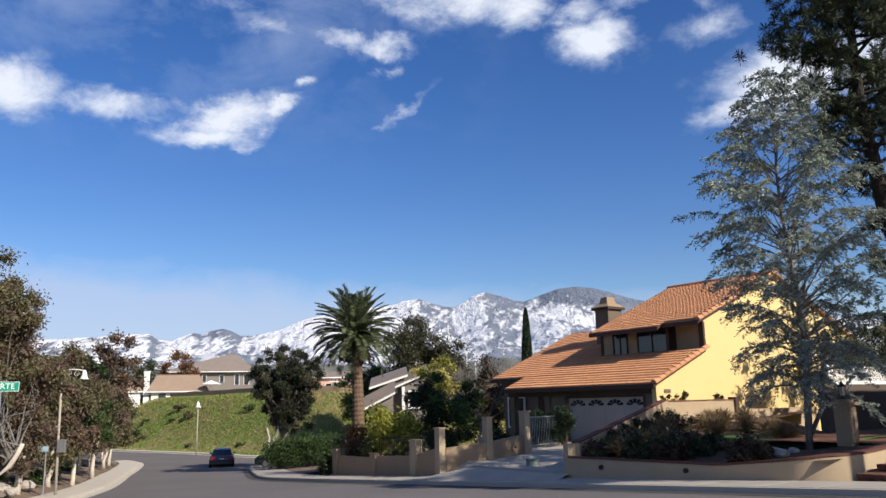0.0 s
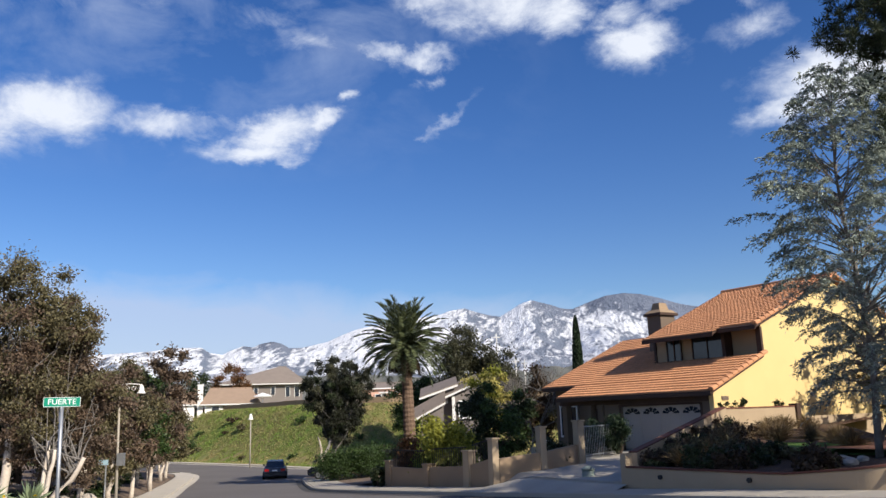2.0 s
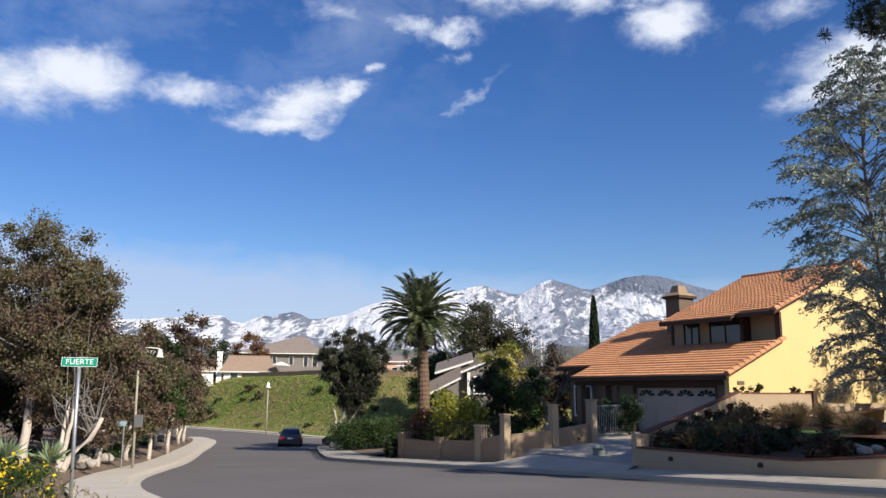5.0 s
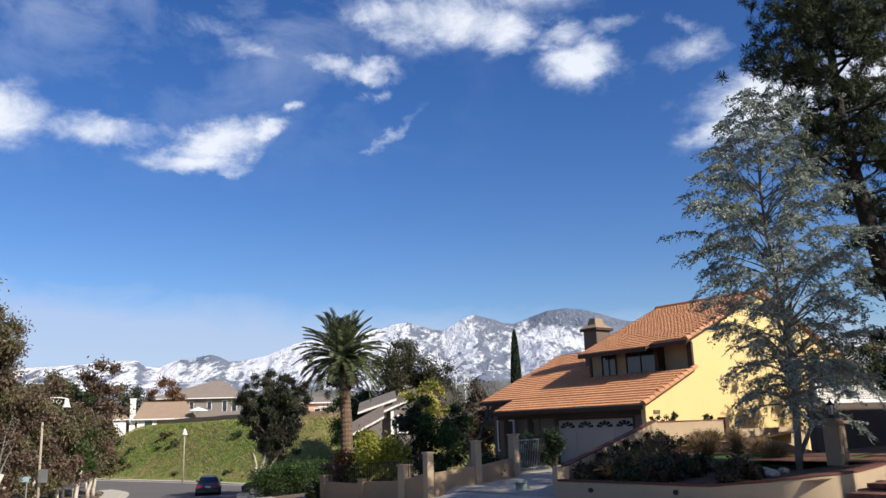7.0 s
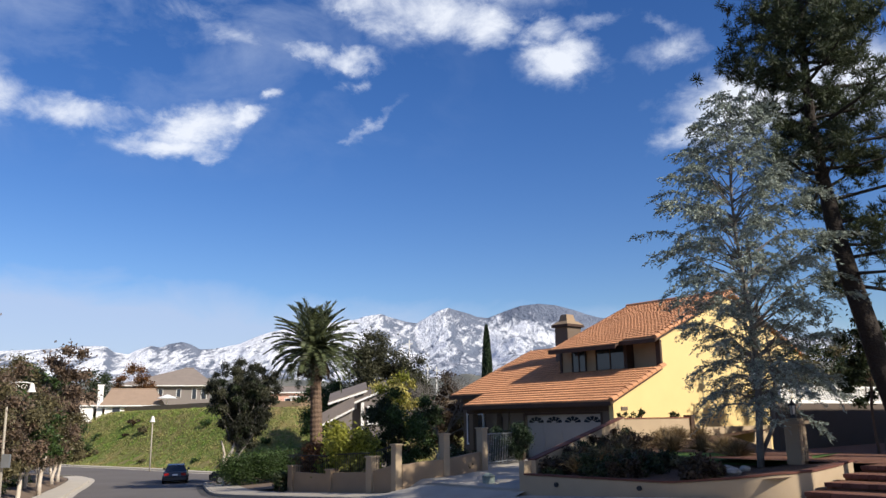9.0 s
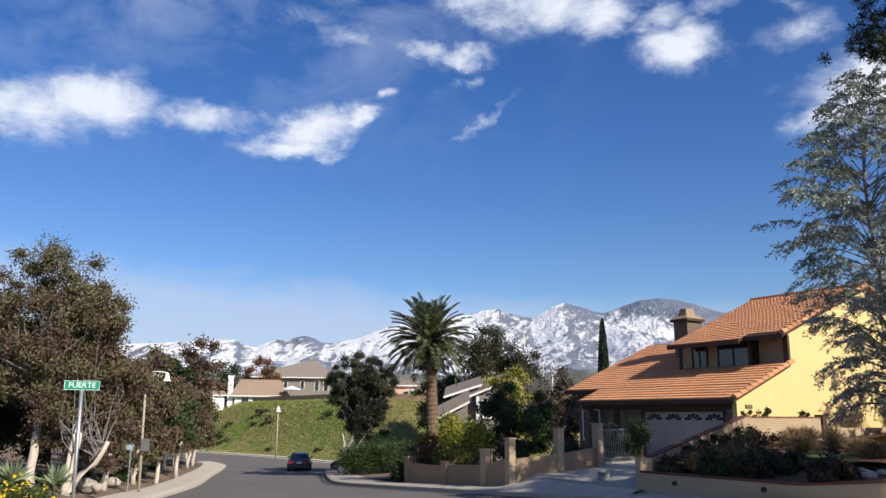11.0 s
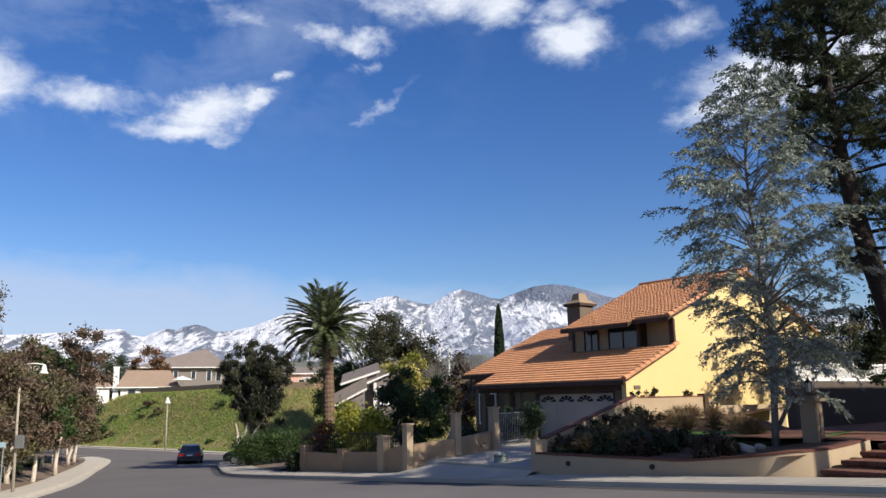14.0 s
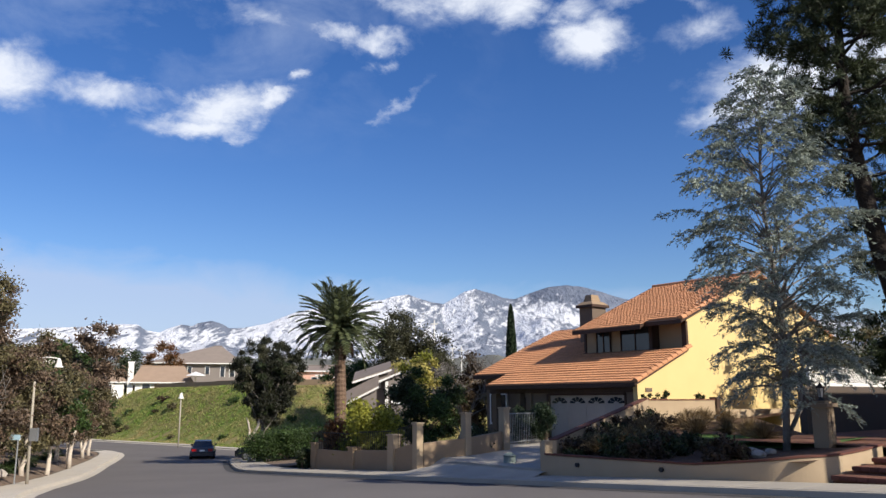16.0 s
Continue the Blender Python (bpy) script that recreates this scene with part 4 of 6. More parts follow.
def hedge_tree():
    root = broad_tree("corner_tree", "dark dense tree with drooping twigs over the clipped hedge", (-10.75, 53.6, -2.1), (-10.45, 53.95, 2.75), (2.15, 1.9, 3.1), 260, 84000, (0.17, 0.055), [L_BLACK, L_BLACK, L_BLACK, L_DARK, L_OLIVE], BARK_GREY, [(0.25, 0.2, 3.0, 0.2)], 17, 1.6, 0.17, 0.05, "", 0.5)
    part("pale_stem", Shape().tube(wobble((-11.4, 53.2, -2.3), (-10.9, 53.6, 0.4), 5, 0.12, RNG), [0.14, 0.12, 0.11, 0.1, 0.09, 0.07], 7), BARK_PALE, root)
    part("pale_stem", Shape().tube(wobble((-11.35, 53.2, -1.2), (-11.7, 53.4, 0.5), 4, 0.1, RNG), [0.09, 0.08, 0.07, 0.06, 0.04], 7), BARK_PALE, root)


hedge_tree()


def hedge(name, label, pts, radius, height, leaves, mat, seed):
    rng = np.random.default_rng(seed)
    root = thing(name, pts[0], label, "hedge")
    cl, core = [], Shape()
    for a, b in zip(pts, pts[1:]):
        a, b = np.array(a), np.array(b)
        for t in np.linspace(0, 1, 9):
            p = a + (b - a) * t
            for _ in range(4):
                cl.append(p + rng.uniform(-1, 1, 3) * (radius * 0.55, radius * 0.55, 0) + (0, 0, height * rng.uniform(0.2, 0.72)))
        core.tube([a + (0, 0, 0.1), (a + b) / 2 + (0, 0, height * 0.35), b + (0, 0, 0.1)], [0.06, 0.05, 0.04], 5)
    part("stems", core, BARK, root)
    part("foliage", (clump_leaves(cl, radius * 0.62, leaves, 0.11, 0.065), 4), mat, root)


hedge("clipped_hedge", "rounded dark green hedge on the street corner", [(-10.9, 51.4, -2.2), (-8.6, 51.3, -2.0), (-6.9, 53.2, -2.0)], 1.35, 2.1, 34000, L_GREEN, 4)
hedge("low_hedge", "low dark hedge rising behind the corner", [(-8.5, 56, -2), (-6.8, 56.8, -1.9)], 1.2, 2.0, 12000, L_GREEN, 6)


def palm():
    base = Vector((-5.78, 55.7, -1.6))
    root = thing("palm_tree", base, "date palm with thick patterned trunk and full feathery crown", "palm")
    run, rad = [], []
    for k in range(53):
        t = k / 52
        run.append(base + Vector((-0.25 * t * t, 0, 8.2 * t)))
        rad.append(0.44 - 0.12 * t + (0.035 if k % 2 else 0.0) + (0.16 if t > 0.93 else 0))
    part("trunk", Shape().tube(run, rad, 12), material("palm trunk", (0.20, 0.13, 0.085), (0.10, 0.065, 0.045), rough=1, scale=5, fine=16, bump=1.0, bump_size=0.05), root)
    head = np.array(run[-1])
    rng = np.random.default_rng(2)
    for m, count, lo, hi, ln in ((L_PALM, 124, -0.72, 1.4, 3.55), (L_DRY, 14, -1.1, -0.7, 2.2)):
        leaf_pos, leaf_way = [], []
        ribs = Shape()
        for k in range(count):
            turn = k * 2.39996 + rng.uniform(-0.2, 0.2)
            lift = lo + (hi - lo) * ((k + 0.5) / count) ** 0.8 + rng.uniform(-0.1, 0.1)
            length = ln * rng.uniform(0.88, 1.1)
            out = np.array([math.cos(turn), math.sin(turn), 0])
            side = np.array([-math.sin(turn), math.cos(turn), 0])
            pts = []
            for t in np.linspace(0, 1, 22):
                ang = lift - 0.95 * t * t * (0.5 + 0.5 * math.cos(lift))
                pts.append((head if not pts else pts[-1]) + (out * math.cos(ang) + np.array([0, 0, math.sin(ang)])) * length / 22)
            ribs.tube(pts[::3], [0.035 * (1 - 0.8 * j / 7) for j in range(len(pts[::3]))], 4)
            for j in range(2, 22):
                for tt in (0, 0.5):
                    p = pts[j - 1] + (pts[j] - pts[j - 1]) * tt
                    way = pts[j] - pts[j - 1]
                    way /= np.linalg.norm(way)
                    size = 0.52 * math.sin(math.pi * min(1, (j + 3) / 24)) ** 0.6
                    for sgn in (-1, 1):
                        w = way * 0.75 + side * sgn * 0.8 + np.array([0, 0, 0.18])
                        w /= np.linalg.norm(w)
                        leaf_pos.append(p + w * size * 0.5)
                        leaf_way.append(w * size)
        part("frond_ribs", ribs, m, root)
        pos, ways = np.array(leaf_pos), np.array(leaf_way)
        q = blades(pos, ways, 0.56, 0.065, 0.2)
        part("fronds", (q, 4), m, root, "grey-green feathery fronds" if m is L_PALM else "hanging brown dead fronds")


palm()


def cypress():
    base = Vector((6.3, 57.8, -1.2))
    root = thing("cypress_tree", base, "narrow dark column of an Italian cypress", "tree")
    part("trunk", Shape().tube([base - Vector((0, 0, 0.2)), base + Vector((0, 0, 8.6))], [0.16, 0.03], 7), BARK, root)
    rng = np.random.default_rng(8)
    k = 9000
    t = rng.uniform(0, 1, k)
    r = (0.62 * np.sqrt(np.clip(1 - t, 0, 1)) * np.minimum(1, t * 6 + 0.4)) * rng.uniform(0.5, 1.05, k)
    a = rng.uniform(0, 6.283, k)
    pos = np.stack([base.x + r * np.cos(a), base.y + r * np.sin(a), base.z + 0.3 + t * 9.3], 1)
    ways = np.stack([np.cos(a) * 0.25, np.sin(a) * 0.25, np.ones(k)], 1) + rng.normal(size=(k, 3)) * 0.15
    part("crown", (blades(pos, ways, 0.3, 0.1), 4), L_CYPRESS, root)


cypress()


def cedar():
    """A young blue-grey cedar: whorls of level limbs with drooping sprays."""
    base = Vector((11.16, 24.29, 0.25))
    root = thing("cedar_tree", base, "airy blue-grey cedar with drooping sprays in the raised bed", "tree")
    rng = np.random.default_rng(12)
    top = 12.2
    run = [base + Vector((0.12 * math.sin(k * 0.7), 0.1 * math.cos(k * 0.9) - 0.1, (top - base.z) * k / 10 - (0.3 if k == 0 else 0))) for k in range(11)]
    part("trunk", Shape().tube(run, [0.115 - 0.0105 * k for k in range(11)], 9), BARK_GREY, root, shade=True)
    part("second_trunk", Shape().tube([base + Vector((0.05, 0, 0.2)), base + Vector((0.55, 0.1, 1.0)), base + Vector((0.75, 0.1, 2.4)), base + Vector((0.6, 0.1, 4.2))], [0.075, 0.065, 0.05, 0.02], 7), BARK_GREY, root, shade=True)
    pos, ways = [], []
    limbs = Shape()
    for k in range(190):
        t = 0.03 + 0.97 * (k / 190) ** 0.95
        turn = k * 2.39996 + rng.uniform(-0.5, 0.5)
        out = np.array([math.cos(turn), math.sin(turn), 0.0])
        side = np.array([-math.sin(turn), math.cos(turn), 0.0])
        # broad below the middle, fuller on the side away from the house, blunt at the tip
        reach = float(np.interp(t, [0, 0.1, 0.2, 0.35, 0.55, 0.7, 0.85, 0.95, 1.0], [2.4, 2.4, 2.5, 3.0, 3.05, 2.5, 1.85, 1.15, 0.35]))
        reach *= (1.03 + 0.07 * out[0]) * (rng.uniform(0.75, 1.08) if k % 3 else rng.uniform(0.35, 0.75))
        rise = rng.uniform(0.35, 0.95) + 0.35 * t if t > 0.18 else rng.uniform(-0.1, 0.5)
        lift = max(0.0, rise - 0.45) * reach * 0.8
        z = base.z + 1.3 + (top - base.z - 1.3) * t - lift
        z = max(z, base.z + 1.1)
        u0 = (z - base.z) / (top - base.z) * 10
        a = min(int(u0), 9)
        foot = np.array(run[a].lerp(run[a + 1], u0 - a))
        pts = []
        for u in np.linspace(0, 1, 9):
            pts.append(foot + out * reach * u + np.array([0, 0, reach * (rise * u - 0.5 * u * u * u)]) + side * 0.16 * math.sin(u * 4 + k))
        limbs.tube(pts, [0.036 * (1 - 0.88 * u) * (1.15 - t * 0.7) for u in np.linspace(0, 1, 9)], 4)
        # side twigs, each with a hanging spray of needles
        twigs = int(8 + reach * 10)
        for j in range(twigs):
            u = rng.uniform(0.2, 1.0) ** 0.7
            i = min(int(u * 8), 7)
            p = pts[i] + (pts[i + 1] - pts[i]) * (u * 8 - i)
            sgn = 1 if j % 2 else -1
            tw = out * rng.uniform(0.2, 1.0) + side * sgn * rng.uniform(0.2, 1.0) + np.array([0, 0, rng.uniform(-0.5, 0.45)])
            tw /= np.linalg.norm(tw)
            ln = rng.uniform(0.25, 0.8) * (0.55 + 0.45 * (1 - u)) * min(1.0, 0.5 + reach * 0.25)
            c = max(6, int(ln * 40))
            for w in np.linspace(0.1, 1, c):
                pos.append(p + tw * ln * w + np.array([0, 0, -0.42 * ln * w * w]) + rng.normal(size=3) * 0.028)
                ways.append(tw + rng.normal(size=3) * 0.5 + np.array([0, 0, -0.5 * w]))
    part("branchwork", limbs, BARK_GREY, root)
    part("needles", (blades(np.array(pos), np.array(ways), 0.13, 0.036), 4), L_CEDAR, root, "blue-grey needle sprays")
    return root


cedar()


def pine():
    """A tall leaning pine with tufts of long dark needles."""
    base = Vector((15.5, 24.0, 0.3))
    root = thing("pine_tree", base, "tall leaning pine with dark needle tufts above the brick steps", "tree")
    rng = np.random.default_rng(15)
    spine = [(16.1, 24.2, -0.2), (15.78, 24.3, 1.5), (15.42, 24.4, 3.04), (15.12, 24.4, 4.5), (14.76, 24.4, 6.0), (14.45, 24.4, 7.7), (14.2, 24.4, 9.8), (14.07, 24.4, 11.6), (14.1, 24.4, 13.7), (14.3, 24.4, 18)]
    part("trunk", Shape().tube(spine, [0.40, 0.36, 0.34, 0.32, 0.30, 0.26, 0.20, 0.17, 0.13, 0.05], 10), BARK_PINE, root, shade=True)
    limbs, tufts = Shape(), []
    xyz = np.array(spine)
    for k in range(92):
        z = 5.6 + 12.4 * ((k + 0.5) / 92) ** 0.9
        p = np.array([np.interp(z, xyz[:, 2], xyz[:, 0]), np.interp(z, xyz[:, 2], xyz[:, 1]), z])
        turn = k * 2.39996 + rng.uniform(-0.4, 0.4)
        out = np.array([math.cos(turn), math.sin(turn), 0])
        # long limbs away from the cedar, and on both sides higher up
        if out[0] > 0.1:
            reach = rng.uniform(1.4, 4.0)
        elif z > 12.2:
            reach = rng.uniform(1.5, 2.7)
        elif z > 9.0:
            reach = rng.uniform(0.9, 2.0)
        else:
            continue
        reach *= 1 if z < 15 else max(0.3, (19 - z) / 4)
        end = p + out * reach + np.array([0, 0, rng.uniform(-0.1, 1.0)])
        mid = (p + end) / 2 + np.array([0, 0, rng.uniform(-0.35, 0.05)])
        limbs.tube([p, mid, end], [0.07, 0.045, 0.015], 5)
        # needle tufts crowd into rounded clumps along the outer limb
        for u in ((0.98, 0.76, 0.52) if reach > 1.4 else (0.95,)):
            c = p + (end - p) * u
            for _ in range(7):
                tufts.append(c + rng.normal(size=3) * (0.38, 0.38, 0.30))
    part("branchwork", limbs, BARK_PINE, root)
    tufts = np.array(tufts)
    per = 95
    centre = np.repeat(tufts, per, 0)
    way = rng.normal(size=centre.shape)
    way /= np.linalg.norm(way, axis=1, keepdims=True)
    centre = centre + way * rng.uniform(0.03, 0.24, (len(centre), 1))
    way[:, 2] += 0.2
    part("needles", (blades(centre, way, 0.20, 0.027), 4), L_PINE, root, "dark green needle tufts")


pine()
broad_tree("slender_tree", "sparse dark tree behind the leaning pine", (16.3, 26.6, 0.3), (16.2, 26.6, 3.5), (1.3, 1.2, 1.9), 30, 5200, (0.16, 0.07), [L_DARK], BARK, [(0, 0, 2.6, 0.05)], 152, 0.6, 0.22, 0.2)
# the pine's tall unseen neighbour, added so its shade stripes bed and drive
broad_tree("shade_tree", "tall dark tree added out of view for its shade", (18.4, 15.4, 0.1), (18.3, 15.6, 9.6), (4.4, 4.4, 2.0), 60, 24000, (0.30, 0.10), [L_PINE], BARK_PINE, [(0, 0.1, 9.4, 0.24)], 151, 0.2, 0.22, 0.3)

# a second unseen tree, added to shade the pavement and drive entry
broad_tree("shade_tree", "tall dark tree added out of view for its shade", (16.6, 13.7, 0.1), (16.6, 13.7, 11.4), (2.3, 2.3, 2.8), 40, 15000, (0.30, 0.10), [L_PINE], BARK_PINE, [(0, 0.1, 11.0, 0.22)], 153, 0.2, 0.22, 0.3)


def bare_tree():
    base = Vector((2.9, 50.5, -1.4))
    root = thing("bare_tree", base, "leafless grey tree with fine upright twigs behind the garden", "tree")
    rng = np.random.default_rng(21)
    sh = Shape()

    def grow(p, way, ln, r, depth):
        end = p + way * ln
        sh.tube([p, (p + end) / 2 + Vector(rng.normal(size=3)) * ln * 0.04, end], [r, r * 0.85, r * 0.65], 4)
        if depth == 0:
            return
        for _ in range(3 if depth > 1 else 4):
            w = (way + Vector(rng.normal(size=3)) * 0.42 + Vector((0, 0, 0.12))).normalized()
            grow(end, w, ln * rng.uniform(0.62, 0.85), r * 0.6, depth - 1)
    for a in range(5):
        w = Vector((math.cos(a * 1.3) * 0.55, math.sin(a * 1.3) * 0.5, 1)).normalized()
        grow(base + Vector((a * 0.5 - 1.2, 0.2 * a, 0)), w, 2.1, 0.085, 4)
    part("branchwork", sh, BARK_GREY, root)


bare_tree()


# ---- front garden of the tiled house ----
def garden():
    broad_tree("citrus_tree", "dark round citrus tree behind the garden wall", street(30.9, 23.4, -0.9), street(30.8, 23.5, 1.15), (1.95, 1.95, 2.05), 44, 18000, (0.15, 0.08), [L_DARK, L_DARK, L_GREEN], BARK, [(0, 0, 1.2, 0.12)], 31, 0.2, 0.3, 0.2)
    broad_tree("blossom_tree", "small tree topped with pale yellow blossom", street(33.9, 25.0, -0.8), street(33.8, 25.0, 2.6), (1.35, 1.35, 1.5), 26, 6200, (0.16, 0.09), [L_GOLD, L_GOLD, L_YELLOW], BARK, [(0, 0, 2.2, 0.09)], 33, 0.1, 0.3, 0.2)
    shrub("yellow_shrub", "yellow-green leafy shrub spilling over the garden wall", street(30.5, 20.0, -1.0), (1.6, 1.5, 2.7), 11000, (0.22, 0.08), L_YELLOW, 34, clumps=22)
    shrub("rusty_shrub", "rusty orange shrub under the palm", street(33.8, 20.9, -1.4), (1.3, 1.3, 2.3), 5600, (0.2, 0.09), L_RUST, 35, clumps=18)
    shrub("grey_shrub", "thin olive shrub by the wall end", street(35.4, 20.8, -1.6), (1.1, 1.1, 2.0), 2600, (0.18, 0.07), L_EUC, 36, clumps=18)
    shrub("end_bush", "dark rounded bush at the end of the garden wall", street(34.1, 18.75, -1.55), (0.42, 0.42, 1.1), 2400, (0.12, 0.07), L_DARK, 37, clumps=12)
    shrub("patio_shrub", "dark shrub with pale blossoms by the driveway pillars", street(26.2, 22.4, -0.7), (1.1, 0.9, 1.5), 3600, (0.14, 0.07), L_DARK, 38, flowers=(SIGN_WHITE, 60, 0.06))
    shrub("column_shrub", "dark column-shaped shrub beside the garage", street(27.0, 26.2, -0.5), (0.62, 0.62, 1.95), 9500, (0.1, 0.05), L_CYPRESS, 39, clumps=20)
    shrub("column_shrub", "dark column-shaped shrub beside the garage", street(26.7, 27.2, -0.45), (0.62, 0.62, 2.1), 9500, (0.1, 0.05), L_CYPRESS, 40, clumps=20)
    # raised bed planting
    rng = np.random.default_rng(50)
    mats = [(L_DRY, "dry brown shrub in the raised bed"), (L_DARK, "dark green shrub in the raised bed"), (L_DRY, "dry brown shrub in the raised bed"), (L_EUC, "olive shrub in the raised bed")]
    k = 0
    for s in np.arange(11.9, 20.6, 0.8):
        for n in (19.8, 21.1, 22.6, 24.4, 26.2):
            if (n > 22 and s < 14.8) or (n > 23.5 and s < 18.5) or s > 18.1 + (n - 19.2) * 0.38 or (n > 24 and s < 16.5):
                continue
            if rng.uniform() < 0.3:
                continue
            m, label = mats[int(rng.integers(4))]
            r = rng.uniform(0.34, 0.85)
            p = street(s + rng.uniform(-0.3, 0.3), n + rng.uniform(-0.3, 0.3))
            p.z = bed_z(s, n) - 0.05
            shrub("bed_shrub", label, p, (r * 1.15, r * 1.15, r * rng.uniform(0.8, 1.3)), 1500, (0.15, 0.055), m, 200 + k, clumps=12, group="shrubs in the raised bed")
            k += 1
    for n, r in ((19.9, 0.62), (20.9, 0.7), (21.9, 0.6), (23.2, 0.75), (24.4, 0.6), (25.6, 0.7), (26.8, 0.62), (27.7, 0.5)):
        m, label = mats[k % 4]
        s = 17.75 + (n - 19.2) * 0.37
        p = street(s, n, bed_z(s, n) - 0.05)
        high = 0.35 + (n - 19.2) * 0.125 - p.z
        shrub("bed_shrub", label, p, (r, r, high), 2200, (0.14, 0.05), m, 200 + k, clumps=16, group="shrubs in the raised bed")
        k += 1
    for s, n in ((22.6, 29.6), (22.6, 30.4), (22.6, 30.9), (22.6, 33.6)):
        p = street(s, n, 1.15)
        shrub("wall_plant", "thin dark plant against the yellow wall", p, (0.24, 0.2, 0.95), 520, (0.12, 0.05), L_DARK, 300 + k, clumps=8, group="plants against the gable")
        k += 1


def bed_top(s):
    return float(np.interp(s, [7.0, 8.1, 9, 10, 11, 12.8, 18.4], [0.55, 0.52, 0.27, 0.18, 0.06, -0.12, -0.14]))


def bed_z(s, n):
    return bed_top(max(s, 10)) - 0.06 + max(0, n - 19.1) / 9 * 0.5


def raised_bed():
    line = finer([(18.3, 18.9), (15, 18.9), (12, 18.9), *[(11.0 - 1.5 * math.sin(a * math.pi / 28), 20.4 - 1.5 * math.cos(a * math.pi / 28)) for a in range(15)], (9.55, 21.6), (9.75, 23.0)], 0.4)

    def bed_top_at(p):
        return bed_top(max(p.x, 10)) + 0.045 * (p.y - 18.9)
    wall = Shape()
    inner = []
    pts = [Vector(p) for p in line]
    for a, p in enumerate(pts):
        way = (pts[min(a + 1, len(pts) - 1)] - pts[max(a - 1, 0)]).normalized()
        inner.append(p + Vector((way.y, -way.x)) * 0.22)
    rows = []
    for p, q in zip(pts, inner):
        z = bed_top_at(p)
        g = road_z(*street(p.x, p.y).xy)
        rows.append([street(p.x, p.y, g - 0.1), street(p.x, p.y, z - 0.015), street(p.x * 0.93 + q.x * 0.07, p.y * 0.93 + q.y * 0.07, z), street(q.x, q.y, z), street(q.x, q.y, z - 0.5)])
    wall.grid(rows)
    root = thing("planter_wall", street(14, 19, -0.6), "low tan stucco retaining wall curving at its end", "retaining wall")
    part("wall_body", wall, STUCCO_CREAM, root)
    cap = Shape().grid([[street(p.x + (p.x - q.x) * 0.12, p.y + (p.y - q.y) * 0.12, bed_top_at(p) + 0.004), street(p.x + (p.x - q.x) * 0.12, p.y + (p.y - q.y) * 0.12, bed_top_at(p) + 0.055), street(q.x, q.y, bed_top_at(p) + 0.055), street(q.x, q.y, bed_top_at(p) + 0.004)] for p, q in zip(pts, inner)])
    part("brick_cap", cap, BRICK, root, "dark red brick coping")
    for s, z in ((16.9, -0.36), (13.8, -0.3)):
        c = street(s, 18.89, z)
        part("drain_pipe", Shape().tube([c + street(0, 0.1), c - street(0, 0.06)], [0.07, 0.07], 10), IRON, root, "black drain pipe end")
    end = Shape().box(18.3, 18.52, 18.9, 19.4, -1.0, 0.30)
    part("end_post", end, STUCCO_CREAM, root)
    # wall climbing beside the drive to the gable
    a, b = (18.42, 19.2), (21.75, 28.2)
    low = [street(*a, -1.0), street(*b, -0.6), street(b[0] - 0.25, b[1] + 0.1, -0.6), street(a[0] - 0.25, a[1] + 0.1, -1.0)]
    high = [street(*a, 0.30), street(*b, 1.60), street(b[0] - 0.25, b[1] + 0.1, 1.60), street(a[0] - 0.25, a[1] + 0.1, 0.30)]
    side = thing("drive_wall", street(20, 22, -0.6), "tan stucco wall climbing beside the driveway", "wall")
    part("wall_body", Shape().prism(low, high), STUCCO_CREAM, side)
    up = Vector((0, 0, 0.05))
    part("brick_cap", Shape().prism([p + Vector((0, 0, 0.004)) for p in high], [p + up for p in high]), BRICK, side)
    back = thing("terrace_wall", street(21.9, 33, 0.2), "sunlit tan stucco terrace wall below the gable", "wall")
    part("wall_body", Shape().box(21.8, 22.05, 28.35, 33.6, -0.6, 1.56), STUCCO_CREAM, back)
    part("wall_body", Shape().box(21.8, 22.05, 33.9, 41, -0.6, 1.12), STUCCO_CREAM, back)
    part("brick_cap", Shape().box(21.76, 22.09, 28.3, 33.6, 1.564, 1.61), BRICK, back)
    part("pier", Shape().box(21.7, 22.1, 33.6, 33.9, 0.0, 1.7), DARK_WOOD, back)
    rows = []
    for n in np.arange(19.1, 40, 0.6):
        s0 = 9.75 if n < 23 else 9.75 + (n - 23) * 0.9
        s1 = 18.3 + (n - 19.2) * 0.37 if n < 28.2 else 21.8
        s0 = min(s0, s1 - 1)
        rows.append([street(s0 + (s1 - s0) * k / 22, n, bed_z(s0 + (s1 - s0) * k / 22, n) + 0.04 * noise.noise((s0 + k * 0.5, n * 1.3, 0))) for k in range(23)])
    structure("bed_soil", Shape().grid(rows), BED_EARTH, "reddish mulch in the raised bed", "soil", True)
    structure("lawn", Shape().grid([[street(s, n, bed_z(s, n) + 0.06) for s in np.arange(11.8, 18.6, 0.5)] for n in (23.6, 24.4, 25.4, 27.0)]), LAWN, "small patch of lawn in the raised bed", "lawn", True)
    # stone pier by the steps
    pier = thing("gate_pier", street(11.7, 23.4, 0.3), "stone gate pier with a moulded cap beside the cedar", "pier")
    part("shaft", Shape().box(11.4, 11.83, 23.42, 23.85, 0.2, 1.36), STUCCO_TAN, pier)
    part("cap", Shape().box(11.3, 11.93, 23.32, 23.95, 1.364, 1.46), PIER_STONE, pier)
    part("cap_top", Shape().box(11.42, 11.81, 23.44, 23.83, 1.464, 1.54), PIER_STONE, pier)
    rng = np.random.default_rng(4)
